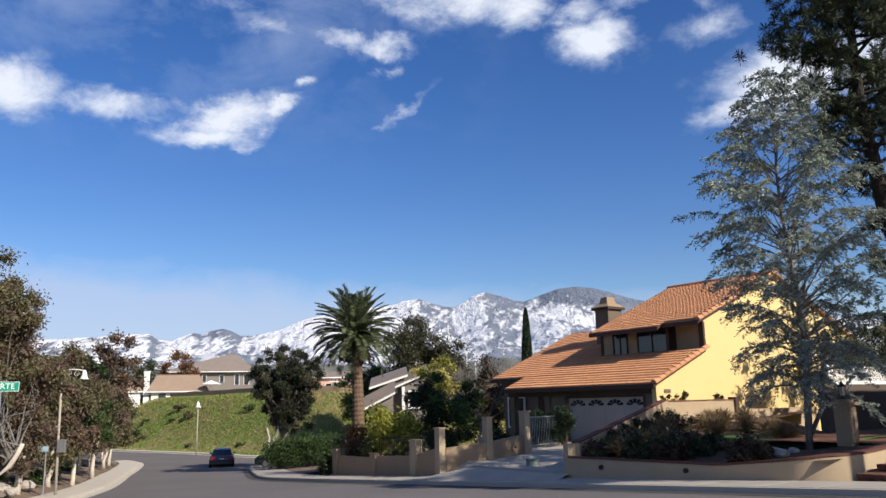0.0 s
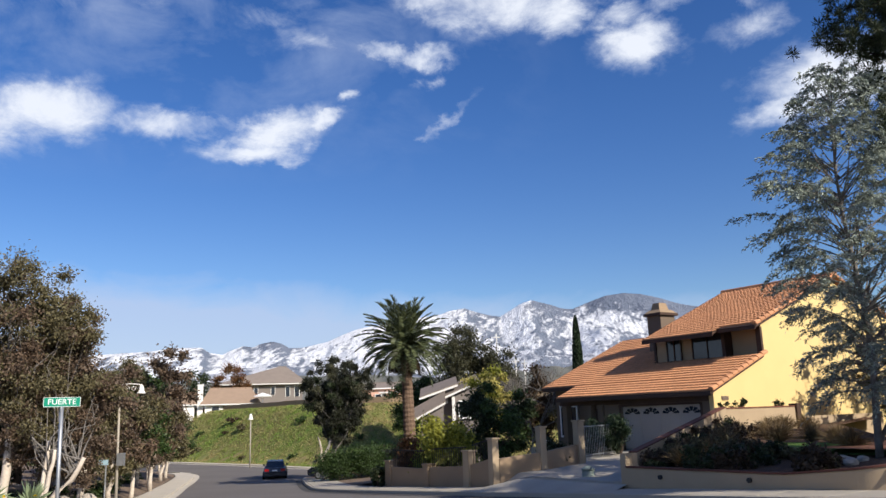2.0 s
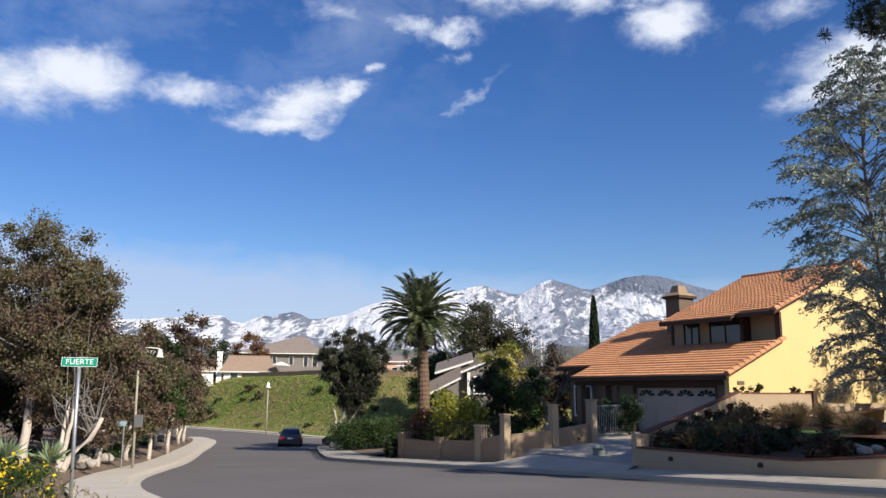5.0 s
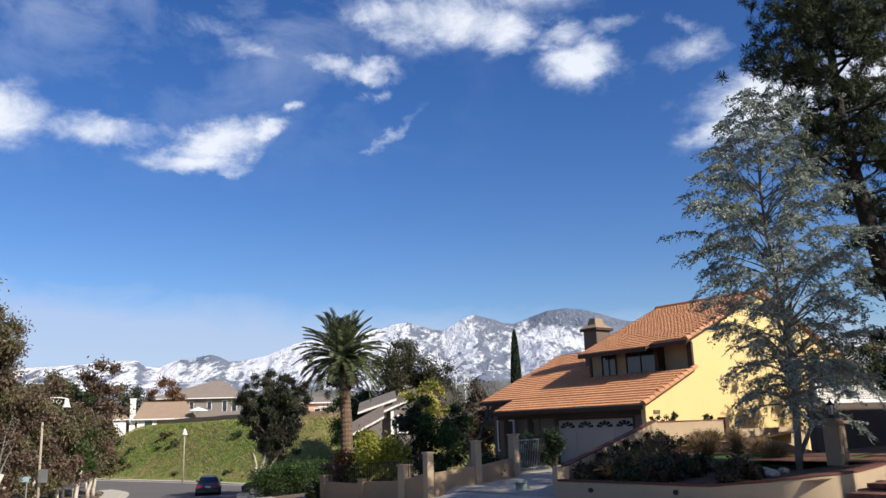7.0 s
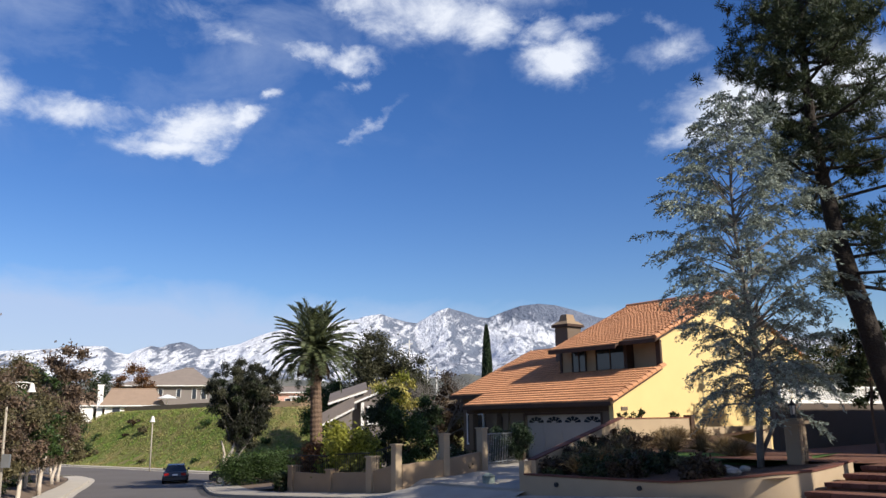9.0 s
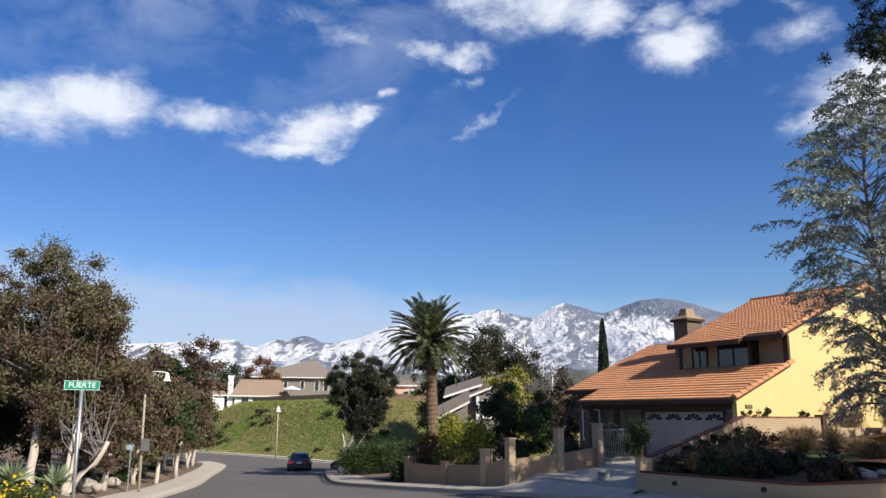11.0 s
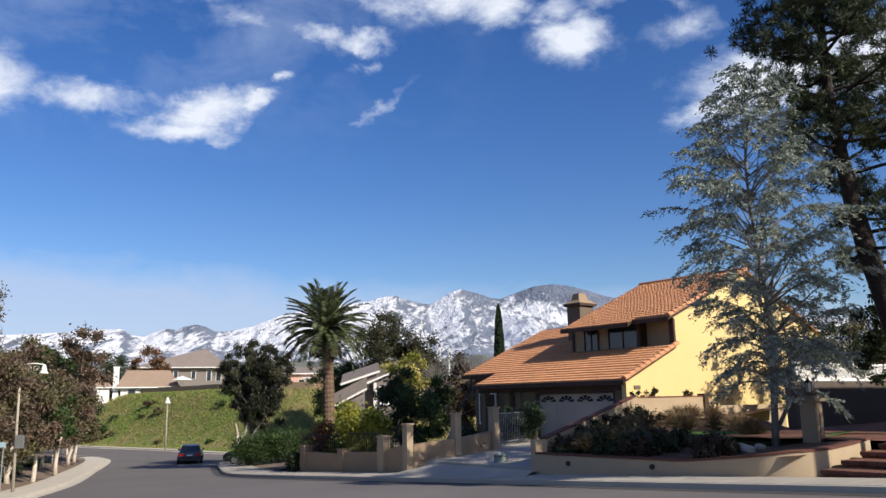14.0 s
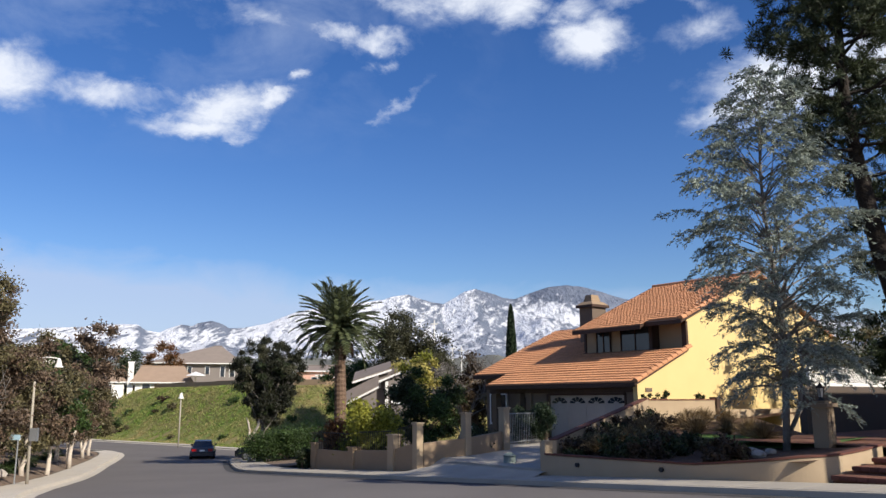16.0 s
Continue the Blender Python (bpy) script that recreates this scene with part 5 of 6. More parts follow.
    for r in range(7):
        for c in range(2):
            z, a = 0.32 + r * 0.145, 23.43 + c * 0.21
            part("stone", Shape().box(11.36 + rng.uniform(0, 0.02), 11.4, a, a + 0.19, z, z + 0.13), PIER_STONE, pier)
    lantern = thing("pier_lantern", street(11.62, 23.64, 1.544), "grey metal lantern on the gate pier", "lantern")
    c = street(11.62, 23.64, 1.544)
    part("base", Shape().tube([c, c + Vector((0, 0, 0.04)), c + Vector((0, 0, 0.1))], [0.1, 0.09, 0.04], 8), IRON, lantern)
    part("glass", Shape().tube([c + Vector((0, 0, 0.1)), c + Vector((0, 0, 0.36))], [0.075, 0.105], 6), GALVANISED, lantern, "pale frosted panes")
    for a in range(6):
        d = Vector((math.cos(a * math.pi / 3), math.sin(a * math.pi / 3), 0))
        part("bar", Shape().tube([c + d * 0.08 + Vector((0, 0, 0.1)), c + d * 0.11 + Vector((0, 0, 0.36))], [0.009, 0.009], 4), IRON, lantern)
    part("roof", Shape().tube([c + Vector((0, 0, 0.36)), c + Vector((0, 0, 0.38)), c + Vector((0, 0, 0.47)), c + Vector((0, 0, 0.54))], [0.12, 0.13, 0.04, 0.012], 8), IRON, lantern)
    for k, (s, n, r) in enumerate(((12.9, 21.9, 0.24), (13.3, 21.4, 0.2), (12.4, 21.4, 0.2), (12.6, 22.4, 0.16))):
        rock("bed_rock", "pale rough rock on the mulch", street(s, n, bed_z(s, n)), r, 90 + k)
    # brick steps and paving beyond the bed
    steps = thing("brick_steps", street(5.5, 21, -0.2), "red brick steps rising from the pavement", "steps")
    for k in range(4):
        n0, z = 19.2 + k * 1.05, -0.16 + k * 0.15
        part("tread", Shape().box(1.5, 9.3, n0 + 0.12, n0 + 3.2, z - 0.4, z), RED_MULCH, steps)
        for c in range(37):
            a = 1.6 + c * 0.208
            if a + 0.2 < 9.3:
                part("brick", Shape().box(a, a + 0.196, n0, n0 + 0.22, z - 0.09, z + 0.006), BRICK, steps)
    structure("brick_paving", Shape().grid([[street(s, n, 0.30 + 0.005 * (n - 24)) for s in np.arange(-4, 15.7, 1)] for n in (23.6, 26, 29, 34, 40, 46)]), RED_MULCH, "red brick paved yard", "paving")


def rock(name, label, place, r, seed):
    rng = np.random.default_rng(seed)
    bm = bmesh.new()
    bmesh.ops.create_icosphere(bm, subdivisions=2, radius=r)
    for v in bm.verts:
        v.co *= 1 + 0.25 * noise.noise(v.co * 4 / r * 0.3 + Vector((seed, 0, 0)))
        v.co.z *= 0.7
    me = bpy.data.meshes.new(name)
    bm.to_mesh(me)
    bm.free()
    me.materials.append(ROCK)
    ob = new(name, me)
    ob.location = place + Vector((0, 0, r * 0.35))
    return tagged(ob, label, "rock", "rocks on the ground")


def grass_tuft(place, r, seed, label="dry fountain grass in the raised bed"):
    rng = np.random.default_rng(seed)
    root = thing("grass_tuft", place, label, "grass", "grass tufts in the bed")
    c = 420
    a, e = rng.uniform(0, 6.283, c), rng.uniform(0.5, 1.5, c)
    way = np.stack([np.cos(a) * np.cos(e), np.sin(a) * np.cos(e), np.sin(e)], 1)
    ln = r * rng.uniform(0.7, 1.15, (c, 1))
    mid = np.array(place) + way * ln * 0.35
    tip = np.array(place) + way * ln * 0.8 - np.array([0, 0, 0.12 * r])
    part("tuft", (np.concatenate([blades(mid, way, r * 0.75, 0.018), blades(tip, way - (0, 0, 0.5), r * 0.5, 0.02)]), 4), L_STRAW, root)


raised_bed()
garden()
for k, (s, n, r) in enumerate(((18.9, 24.6, 0.9), (19.6, 26.0, 0.95), (20.4, 27.4, 0.9), (18.4, 27.2, 0.85), (17.2, 27.4, 0.8), (19.9, 28.6, 0.9), (18.0, 22.6, 0.8), (17.2, 20.2, 0.75), (14.6, 25.4, 0.8), (15.8, 26.6, 0.85), (20.6, 29.8, 0.9), (20.9, 31.2, 0.9), (20.7, 32.6, 0.8))):
    grass_tuft(street(s, n, bed_z(s, n) - 0.02), r, 700 + k)


def garden_wall():
    root = thing("garden_wall", street(29, 19, -1.2), "low tan block wall with pillars and iron railing along the pavement", "garden wall")
    piers = [(33.45, -0.35, 0.42), (30.1, -0.40, 0.42), (27.0, 0.22, 0.40), (25.3, 0.72, 0.30)]
    tops = [(-0.62, -0.60), (-0.52, -0.40), (-0.32, -0.05)]
    for (s, top, w) in piers:
        # sunlit pillars are painted cream, those in tree shade the darker tan
        lit_or_shaded = STUCCO_CREAM if s < 28 else STUCCO_TAN
        part("pillar", Shape().box(s - w / 2, s + w / 2, 18.8, 18.8 + w, road_z(*street(s, 19).xy) - 0.2, top - 0.05), lit_or_shaded, root)
        part("pillar_cap", Shape().box(s - w / 2 - 0.04, s + w / 2 + 0.04, 18.76, 18.84 + w, top - 0.046, top + 0.02), lit_or_shaded, root)
    for (a, ta, wa), (b, tb, wb), (t0, t1) in zip(piers, piers[1:], tops):
        s0, s1 = a - wa / 2, b + wb / 2
        g0, g1 = road_z(*street(s0, 19).xy), road_z(*street(s1, 19).xy)
        low = [street(s0, 18.9, g0 - 0.2), street(s1, 18.9, g1 - 0.2), street(s1, 19.1, g1 - 0.2), street(s0, 19.1, g0 - 0.2)]
        # the panel's shade is put into the darker tan
        part("wall_panel", Shape().prism(low, [street(s0, 18.9, t0), street(s1, 18.9, t1), street(s1, 19.1, t1), street(s0, 19.1, t0)]), STUCCO_TAN, root)
        n = int((s0 - s1) / 0.16)
        rail = part("railing", Shape().tube([street(s0, 19.0, t0 + 0.75), street(s1, 19.0, t1 + 0.75)], [0.02, 0.02], 5), IRON, root)
        for k in range(n):
            u = (k + 0.5) / n
            s, t = s0 + (s1 - s0) * u, t0 + (t1 - t0) * u
            part("picket", Shape().tube([street(s, 19.0, t), street(s, 19.0, t + 0.78)], [0.011, 0.011], 4), IRON, rail)
    # return beside the drive, ending in the second pillar
    low = [street(25.12, 19.1, -1.0), street(24.92, 21.0, -0.9), street(25.12, 21.02, -0.9), street(25.32, 19.1, -1.0)]
    high = [p.copy() for p in low]
    for p, z in zip(high, (-0.05, 0.08, 0.08, -0.05)):
        p.z = z
    part("wall_panel", Shape().prism(low, high), STUCCO_TAN, root)
    part("pillar", Shape().box(24.87, 25.17, 21.0, 21.3, -0.95, 1.04), STUCCO_CREAM, root)
    part("pillar_cap", Shape().box(24.83, 25.21, 20.96, 21.34, 1.044, 1.10), STUCCO_CREAM, root)
    low = [street(24.92, 21.3, -0.95), street(25.35, 23.4, -0.8), street(25.55, 23.35, -0.8), street(25.12, 21.28, -0.95)]
    high = [p.copy() for p in low]
    for p, z in zip(high, (0.1, 0.28, 0.28, 0.1)):
        p.z = z
    part("wall_panel", Shape().prism(low, high), STUCCO_TAN, root)
    part("pillar", Shape().box(25.25, 25.58, 23.4, 23.73, -0.9, 1.22), STUCCO_CREAM, root)
    part("pillar_cap", Shape().box(25.21, 25.62, 23.36, 23.77, 1.224, 1.29), STUCCO_CREAM, root)
    # iron gate beside it
    gate = thing("iron_gate", street(26.0, 25.2, -0.5), "pale iron gate beside the driveway pillar", "gate")
    part("gate_rail", Shape().tube([street(25.5, 23.9, 1.0), street(26.9, 27.2, 1.0)], [0.02, 0.02], 5), GALVANISED, gate)
    part("gate_rail", Shape().tube([street(25.5, 23.9, -0.2), street(26.9, 27.2, -0.2)], [0.02, 0.02], 5), GALVANISED, gate)
    for k in range(20):
        u = k / 19
        p = street(25.5 + 1.4 * u, 23.9 + 3.3 * u)
        part("gate_bar", Shape().tube([p + Vector((0, 0, -0.45)), p + Vector((0, 0, 1.05))], [0.012, 0.012], 4), GALVANISED, gate)
    # the drive, flaring to the kerb
    rows = []
    for n in list(np.arange(17.02, 19, 0.33)) + list(np.arange(19, 30.2, 0.5)):
        u = max(0, (n - 19) / 11)
        flare = 2.2 * smooth((19.6 - n) / 2.6)
        row = []
        for k in range(13):
            s = 18.4 - flare * 0.3 + 4.8 * u + (6.5 + flare * 1.0 - 1.1 * u) * k / 12
            low = road_z(*street(s, n).xy) + 0.05
            z = low + (-0.62 - low) * smooth((n - 17) / 2.3) if n < 19.4 else -0.62 + (FLOOR_Z + 0.63) * smooth((n - 19.4) / 9)
            edge = smooth((k / 12 - 0.72) / 0.28) * smooth((20 - n) / 1.0)
            row.append(street(s, n, z * (1 - edge) + (low + 0.115) * edge))
        rows.append(row)
    structure("driveway", Shape().grid(rows), CONCRETE, "concrete driveway striped with tree shadow", "driveway", True)


garden_wall()


def side_yard():
    wall = thing("yard_wall", street(15.9, 37, 0.3), "long brown stucco wall with shade in its colour below white lattice", "wall")
    part("wall_body", Shape().box(15.8, 16.1, 30.6, 50, -0.2, 2.1), STUCCO_YARD_SHADED, wall)
    fence = thing("lattice_fence", street(15.95, 37, 2.1), "white wooden lattice fence on top of the yard wall", "fence")
    part("bottom_rail", Shape().box(15.9, 16.0, 31.2, 50, 2.104, 2.24), WHITE_PAINT, fence)
    part("top_rail", Shape().box(15.9, 16.0, 31.2, 50, 2.78, 2.88), WHITE_PAINT, fence)
    for n in np.arange(31.2, 50, 2.4):
        part("post", Shape().box(15.88, 16.02, n, n + 0.1, 2.24, 2.78), WHITE_PAINT, fence)
    sl = Shape()
    for d, off in ((1, 15.93), (-1, 15.95)):
        for n in np.arange(31.2, 49.4, 0.15):
            a, b = (n, n + 0.54) if d == 1 else (n + 0.54, n)
            sl.prism([street(off, a, 2.24), street(off, a + 0.05, 2.24), street(off, b + 0.05, 2.78), street(off, b, 2.78)], [street(off + 0.012, a, 2.24), street(off + 0.012, a + 0.05, 2.24), street(off + 0.012, b + 0.05, 2.78), street(off + 0.012, b, 2.78)])
    tagged(part("lattice_slats", sl, WHITE_PAINT, fence), kind="stuff")
    part("seat_wall", Shape().box(11.8, 12.1, 31, 42, 0.2, 0.75), STUCCO_YARD_SHADED, wall)
    shrub("yard_shrub", "yellow-green shrub in the paved yard", street(12.6, 36.0, 0.4), (0.7, 0.7, 1.2), 1200, (0.14, 0.06), L_YELLOW, 71)
    for k, (s, n, z, r, h) in enumerate(((19.5, 38.5, 0.3, 2.2, 5.0), (20, 43, 0.3, 2.4, 5.2), (19, 47.5, 0.3, 2.2, 4.6), (26, 52, 0.3, 2.6, 6.0))):
        p = street(s, n, z)
        broad_tree("yard_tree", "grey-green tree behind the lattice fence", p, p + Vector((0, 0, h * 0.62)), (r, r, h * 0.4), 24, 4200, (0.22, 0.09), [L_DARK, L_EUC], BARK, [(0, 0, h * 0.5, 0.12)], 140 + k, 0.2, 0.3, 0.2, "trees behind the fence")


side_yard()


# ---- houses beyond ----
def placed(origin, heading):
    """Metres along a front, back from it and up, to the world. heading: degrees of the front's run from +x."""
    c, s = math.cos(radians(heading)), math.sin(radians(heading))

    def at(a, b, z=0.0):
        return Vector((origin[0] + a * c - b * s, origin[1] + a * s + b * c, origin[2] + z))
    return at


def far_house(label, origin, heading, width, depth, wall_h, roof_h, wall_mat, roof_mat, windows, hip=1.5, over=0.5, chimney=None, trim=WHITE_PAINT, hip_far=None):
    """A house with a hipped roof, its ridge along the front. windows: rows of start, width, sill, height."""
    at = placed(origin, heading)
    root = thing("neighbour_house", at(width / 2, depth / 2), label, "house", "houses beyond the bank")
    for a0, a1, b0, b1 in ((0, width, 0, 0.25), (0, width, depth - 0.25, depth), (0, 0.25, 0.25, depth - 0.25), (width - 0.25, width, 0.25, depth - 0.25)):
        part("wall", Shape().box(a0, a1, b0, b1, -1.2, wall_h, at), wall_mat, root)
    e, w2, d2 = wall_h - 0.05, width + over, depth + over
    corner = [at(-over, -over, e), at(w2, -over, e), at(w2, d2, e), at(-over, d2, e)]
    r0, r1 = at(hip, depth / 2, e + roof_h), at(width - (hip_far or hip), depth / 2, e + roof_h)
    sh = Shape().face(corner[0], corner[1], r1, r0).face(corner[2], corner[3], r0, r1).face(corner[1], corner[2], r1).face(corner[3], corner[0], r0)
    roof = part("roof", sh, roof_mat, root)
    part("soffit", Shape().box(-over, w2, -over, d2, e - 0.16, e - 0.01, at), trim, root)
    part("ridge_cap", Shape().tube([r0, r1], [0.12, 0.12], 6), roof_mat, roof)
    for a, w, z, h in windows:
        win = part("window", Shape().box(a, a + w, -0.06, -0.02, z, z + h, at), GLASS_DARK, root)
        part("frame", Shape().box(a - 0.08, a, -0.1, 0.0, z - 0.08, z + h + 0.08, at), trim, win)
        part("frame", Shape().box(a + w, a + w + 0.08, -0.1, 0.0, z - 0.08, z + h + 0.08, at), trim, win)
        part("frame", Shape().box(a, a + w, -0.1, 0.0, z + h, z + h + 0.08, at), trim, win)
    if chimney:
        a, b, w, top = chimney
        ch = part("chimney", Shape().box(a, a + w, b, b + w, -1, top, at), wall_mat, root)
        part("chimney_cap", Shape().box(a - 0.08, a + w + 0.08, b - 0.08, b + w + 0.08, top + 0.004, top + 0.2, at), wall_mat, ch)
    return root


far_house("low white house with brown shingle roof and white chimney", (-42.0, 115.0, 2.6), 19, 7.3, 7.5, 1.75, 2.4, STUCCO_WHITE, ROOF_BROWN, [(1.0, 1.0, 0.2, 1.2), (4.4, 0.9, 0.2, 1.2)], 0.6, 0.7, (-1.05, 0.2, 0.75, 4.4))
far_house("low white wing of a house with brown roof", (-46.3, 113.7, 2.7), 19, 3.0, 6, 1.7, 1.4, STUCCO_WHITE, ROOF_BROWN, [(0.8, 0.6, 0.3, 0.9)], 0.8, 0.4)
far_house("large two-storey grey stucco house with hipped shingle roof", (-48.6, 140.2, 3.3), 16, 14.6, 12, 5.0, 3.4, STUCCO_GREY, ROOF_GREY, [(6.0, 0.65, 3.0, 1.3), (9.0, 0.65, 3.0, 1.3), (11.6, 0.7, 2.6, 1.8), (13.2, 0.8, 2.6, 1.8)], 10.2, 0.9, hip_far=2.8)
far_house("pink stucco house with pale roof beyond the bank", (-19.5, 118, 3.6), 5, 8.4, 8, 2.4, 0.9, STUCCO_PINK, ROOF_GREY, [(2.2, 1.6, 0.3, 1.1), (6.2, 0.9, 0.4, 1.0)], 1.5, 0.5)
far_house("distant tan house between the trees", (-62, 112, 3.2), 22, 9, 8, 2.6, 1.8, STUCCO_BEIGE_SHADED, ROOF_BROWN, [(2, 1.2, 0.8, 1.1)], 1.5, 0.5)


def pergola():
    root = thing("pergola", (-14.6, 116.9, 3.4), "white timber pergola beside the pink house", "pergola")
    for a in range(4):
        for b in (0, 1.6):
            part("post", Shape().box(-16.2 + a * 1.2, -16.08 + a * 1.2, 116 + b, 116.12 + b, 2.6, 5.1, lambda x, y, z: Vector((x, y, z))), WHITE_PAINT, root)
    part("beam", Shape().box(-16.5, -12.3, 115.9, 118, 5.104, 5.3, lambda x, y, z: Vector((x, y, z))), WHITE_PAINT, root)


pergola()


def grey_house():
    """The grey neighbour with stepped roofs, each rising to the right behind a white barge board."""
    root = thing("grey_house", (-2.5, 64, 0), "grey stucco neighbour house with stepped shed roofs and white trim", "house")
    at = placed((-5.7, 61.6, -1.95), 4)
    # start, end, front, back, height at each end
    for a0, a1, b0, b1, z0, z1 in ((0.5, 2.9, 0.6, 6, 5.05, 5.9), (2.4, 4.6, 0, 7, 5.05, 6.1), (-0.1, 1.9, -0.8, 0.6, 3.35, 4.55)):
        low = [at(a0 + 0.3, b0 + 0.3, -0.5), at(a1, b0 + 0.3, -0.5), at(a1, b1, -0.5), at(a0 + 0.3, b1, -0.5)]
        high = [at(a0 + 0.3, b0 + 0.3, z0 + 0.02), at(a1, b0 + 0.3, z1 - 0.1), at(a1, b1, z1 - 0.1), at(a0 + 0.3, b1, z0 + 0.02)]
        part("wall", Shape().prism(low, high), STUCCO_GREY, root)
        low = [at(a0 - 0.4, b0, z0 - 0.12), at(a1 + 0.2, b0, z1), at(a1 + 0.2, b1, z1 + 0.8), at(a0 - 0.4, b1, z0 + 0.7)]
        roof = part("roof", Shape().prism(low, [p + Vector((0, 0, 0.14)) for p in low]), ROOF_GREY, root)
        low = [at(a0 - 0.42, b0 - 0.05, z0 - 0.22), at(a1 + 0.2, b0 - 0.05, z1 - 0.1), at(a1 + 0.2, b0 - 0.004, z1 - 0.1), at(a0 - 0.42, b0 - 0.004, z0 - 0.22)]
        part("barge_board", Shape().prism(low, [p + Vector((0, 0, 0.16)) for p in low]), WHITE_PAINT, roof)
    part("window", Shape().box(1.6, 2.3, 0.80, 0.88, 4.5, 5.1, at), WHITE_PAINT, root, "white framed panel under the eave")
    part("corner_trim", Shape().box(2.62, 2.85, 0.2, 0.29, 2.2, 5.0, at), WHITE_PAINT, root)
    w = part("window", Shape().box(3.2, 4.4, 0.2, 0.28, 3.4, 4.6, at), GLASS_DARK, root)
    for a, b, z0, z1 in ((3.1, 3.2, 3.3, 4.7), (4.4, 4.5, 3.3, 4.7), (3.2, 4.4, 4.6, 4.7), (3.2, 4.4, 3.3, 3.4), (3.75, 3.85, 3.4, 4.6)):
        part("frame", Shape().box(a, b, 0.14, 0.22, z0, z1, at), WHITE_PAINT, w)


grey_house()
plain = lambda x, y, z=0.0: Vector((x, y, z))


def bank_details():
    wall = thing("crest_wall", (-25, 100.5, 2.6), "low tan wall along the crest of the bank", "wall")
    pts = [(x, (60.8 - 0.66 * x + max(0, x + 14) * 0.75) / 0.75) for x in range(-60, 9, 4)]
    for (x0, y0), (x1, y1) in zip(pts, pts[1:]):
        z = min(land_z(x0, y0), land_z(x1, y1)) - 0.15
        low = [Vector((x0, y0, z - 1)), Vector((x1, y1, z - 1)), Vector((x1, y1 + 0.3, z - 1)), Vector((x0, y0 + 0.3, z - 1))]
        part("wall_panel", Shape().prism(low, [p + Vector((0, 0, 2.0)) for p in low]), STUCCO_TAN, wall)
    rng = np.random.default_rng(77)
    k = 0
    while k < 18:
        x, y = rng.uniform(-48, 2), rng.uniform(80, 112)
        q = 0.66 * x + 0.75 * y - 50 - max(0, x + 14) * 0.75
        if not 0.8 < q < 9.5 or rng.uniform() > 1.1 - q / 11:
            continue
        r = rng.uniform(0.5, 1.3)
        m, label = ((L_GREEN, "low green shrub on the grass bank"), (L_EUC, "straggly olive shrub on the grass bank"), (L_DRY, "dry brown shrub on the grass bank"))[int(rng.integers(3))]
        shrub("bank_shrub", label, (x, y, land_z(x, y) - 0.1), (r, r, r * 0.75), 520, (0.3, 0.12), m, 400 + k, clumps=10, group="shrubs on the bank")
        k += 1
    # rough grass over the bank
    c = 60000
    x, y = rng.uniform(-56, 8, c * 3), rng.uniform(66, 118, c * 3)
    q = 0.66 * x + 0.75 * y - 50 - np.maximum(0, x + 14) * 0.75
    keep = (q > -1.5) & (q < 10.5)
    x, y = x[keep][:c], y[keep][:c]
    z = np.array([land_z(a, b) for a, b in zip(x, y)])
    tuft = material("bank grass", (0.15, 0.25, 0.034), (0.36, 0.28, 0.13), rough=0.6, scale=0.075, fine=0.6, bump=0, island=0.35, through_light=0.3, mix=0.9)
    ways = rng.normal(size=(len(x), 3)) * (0.8, 0.8, 0.3) + (0, 0, 0.8)
    g = part("bank_grass", (blades(np.stack([x, y, z + 0.08], 1), ways, 0.34, 0.07), 4), tuft, None, "rough green and straw grass over the bank")
    tagged(g, "rough green and straw grass covering the bank", "grass", kind="stuff")
    canopy = thing("patio_umbrella", (-34, 117, 3.4), "small white patio umbrella behind the crest wall", "umbrella")
    part("pole", Shape().tube([(-34, 117, 2.5), (-34, 117, 5.6)], [0.04, 0.04], 6), WHITE_PAINT, canopy)
    part("canopy", Shape().tube([(-34, 117, 5.2), (-34, 117, 5.45), (-34, 117, 5.8)], [1.5, 1.0, 0.06], 8), WHITE_PAINT, canopy)


bank_details()


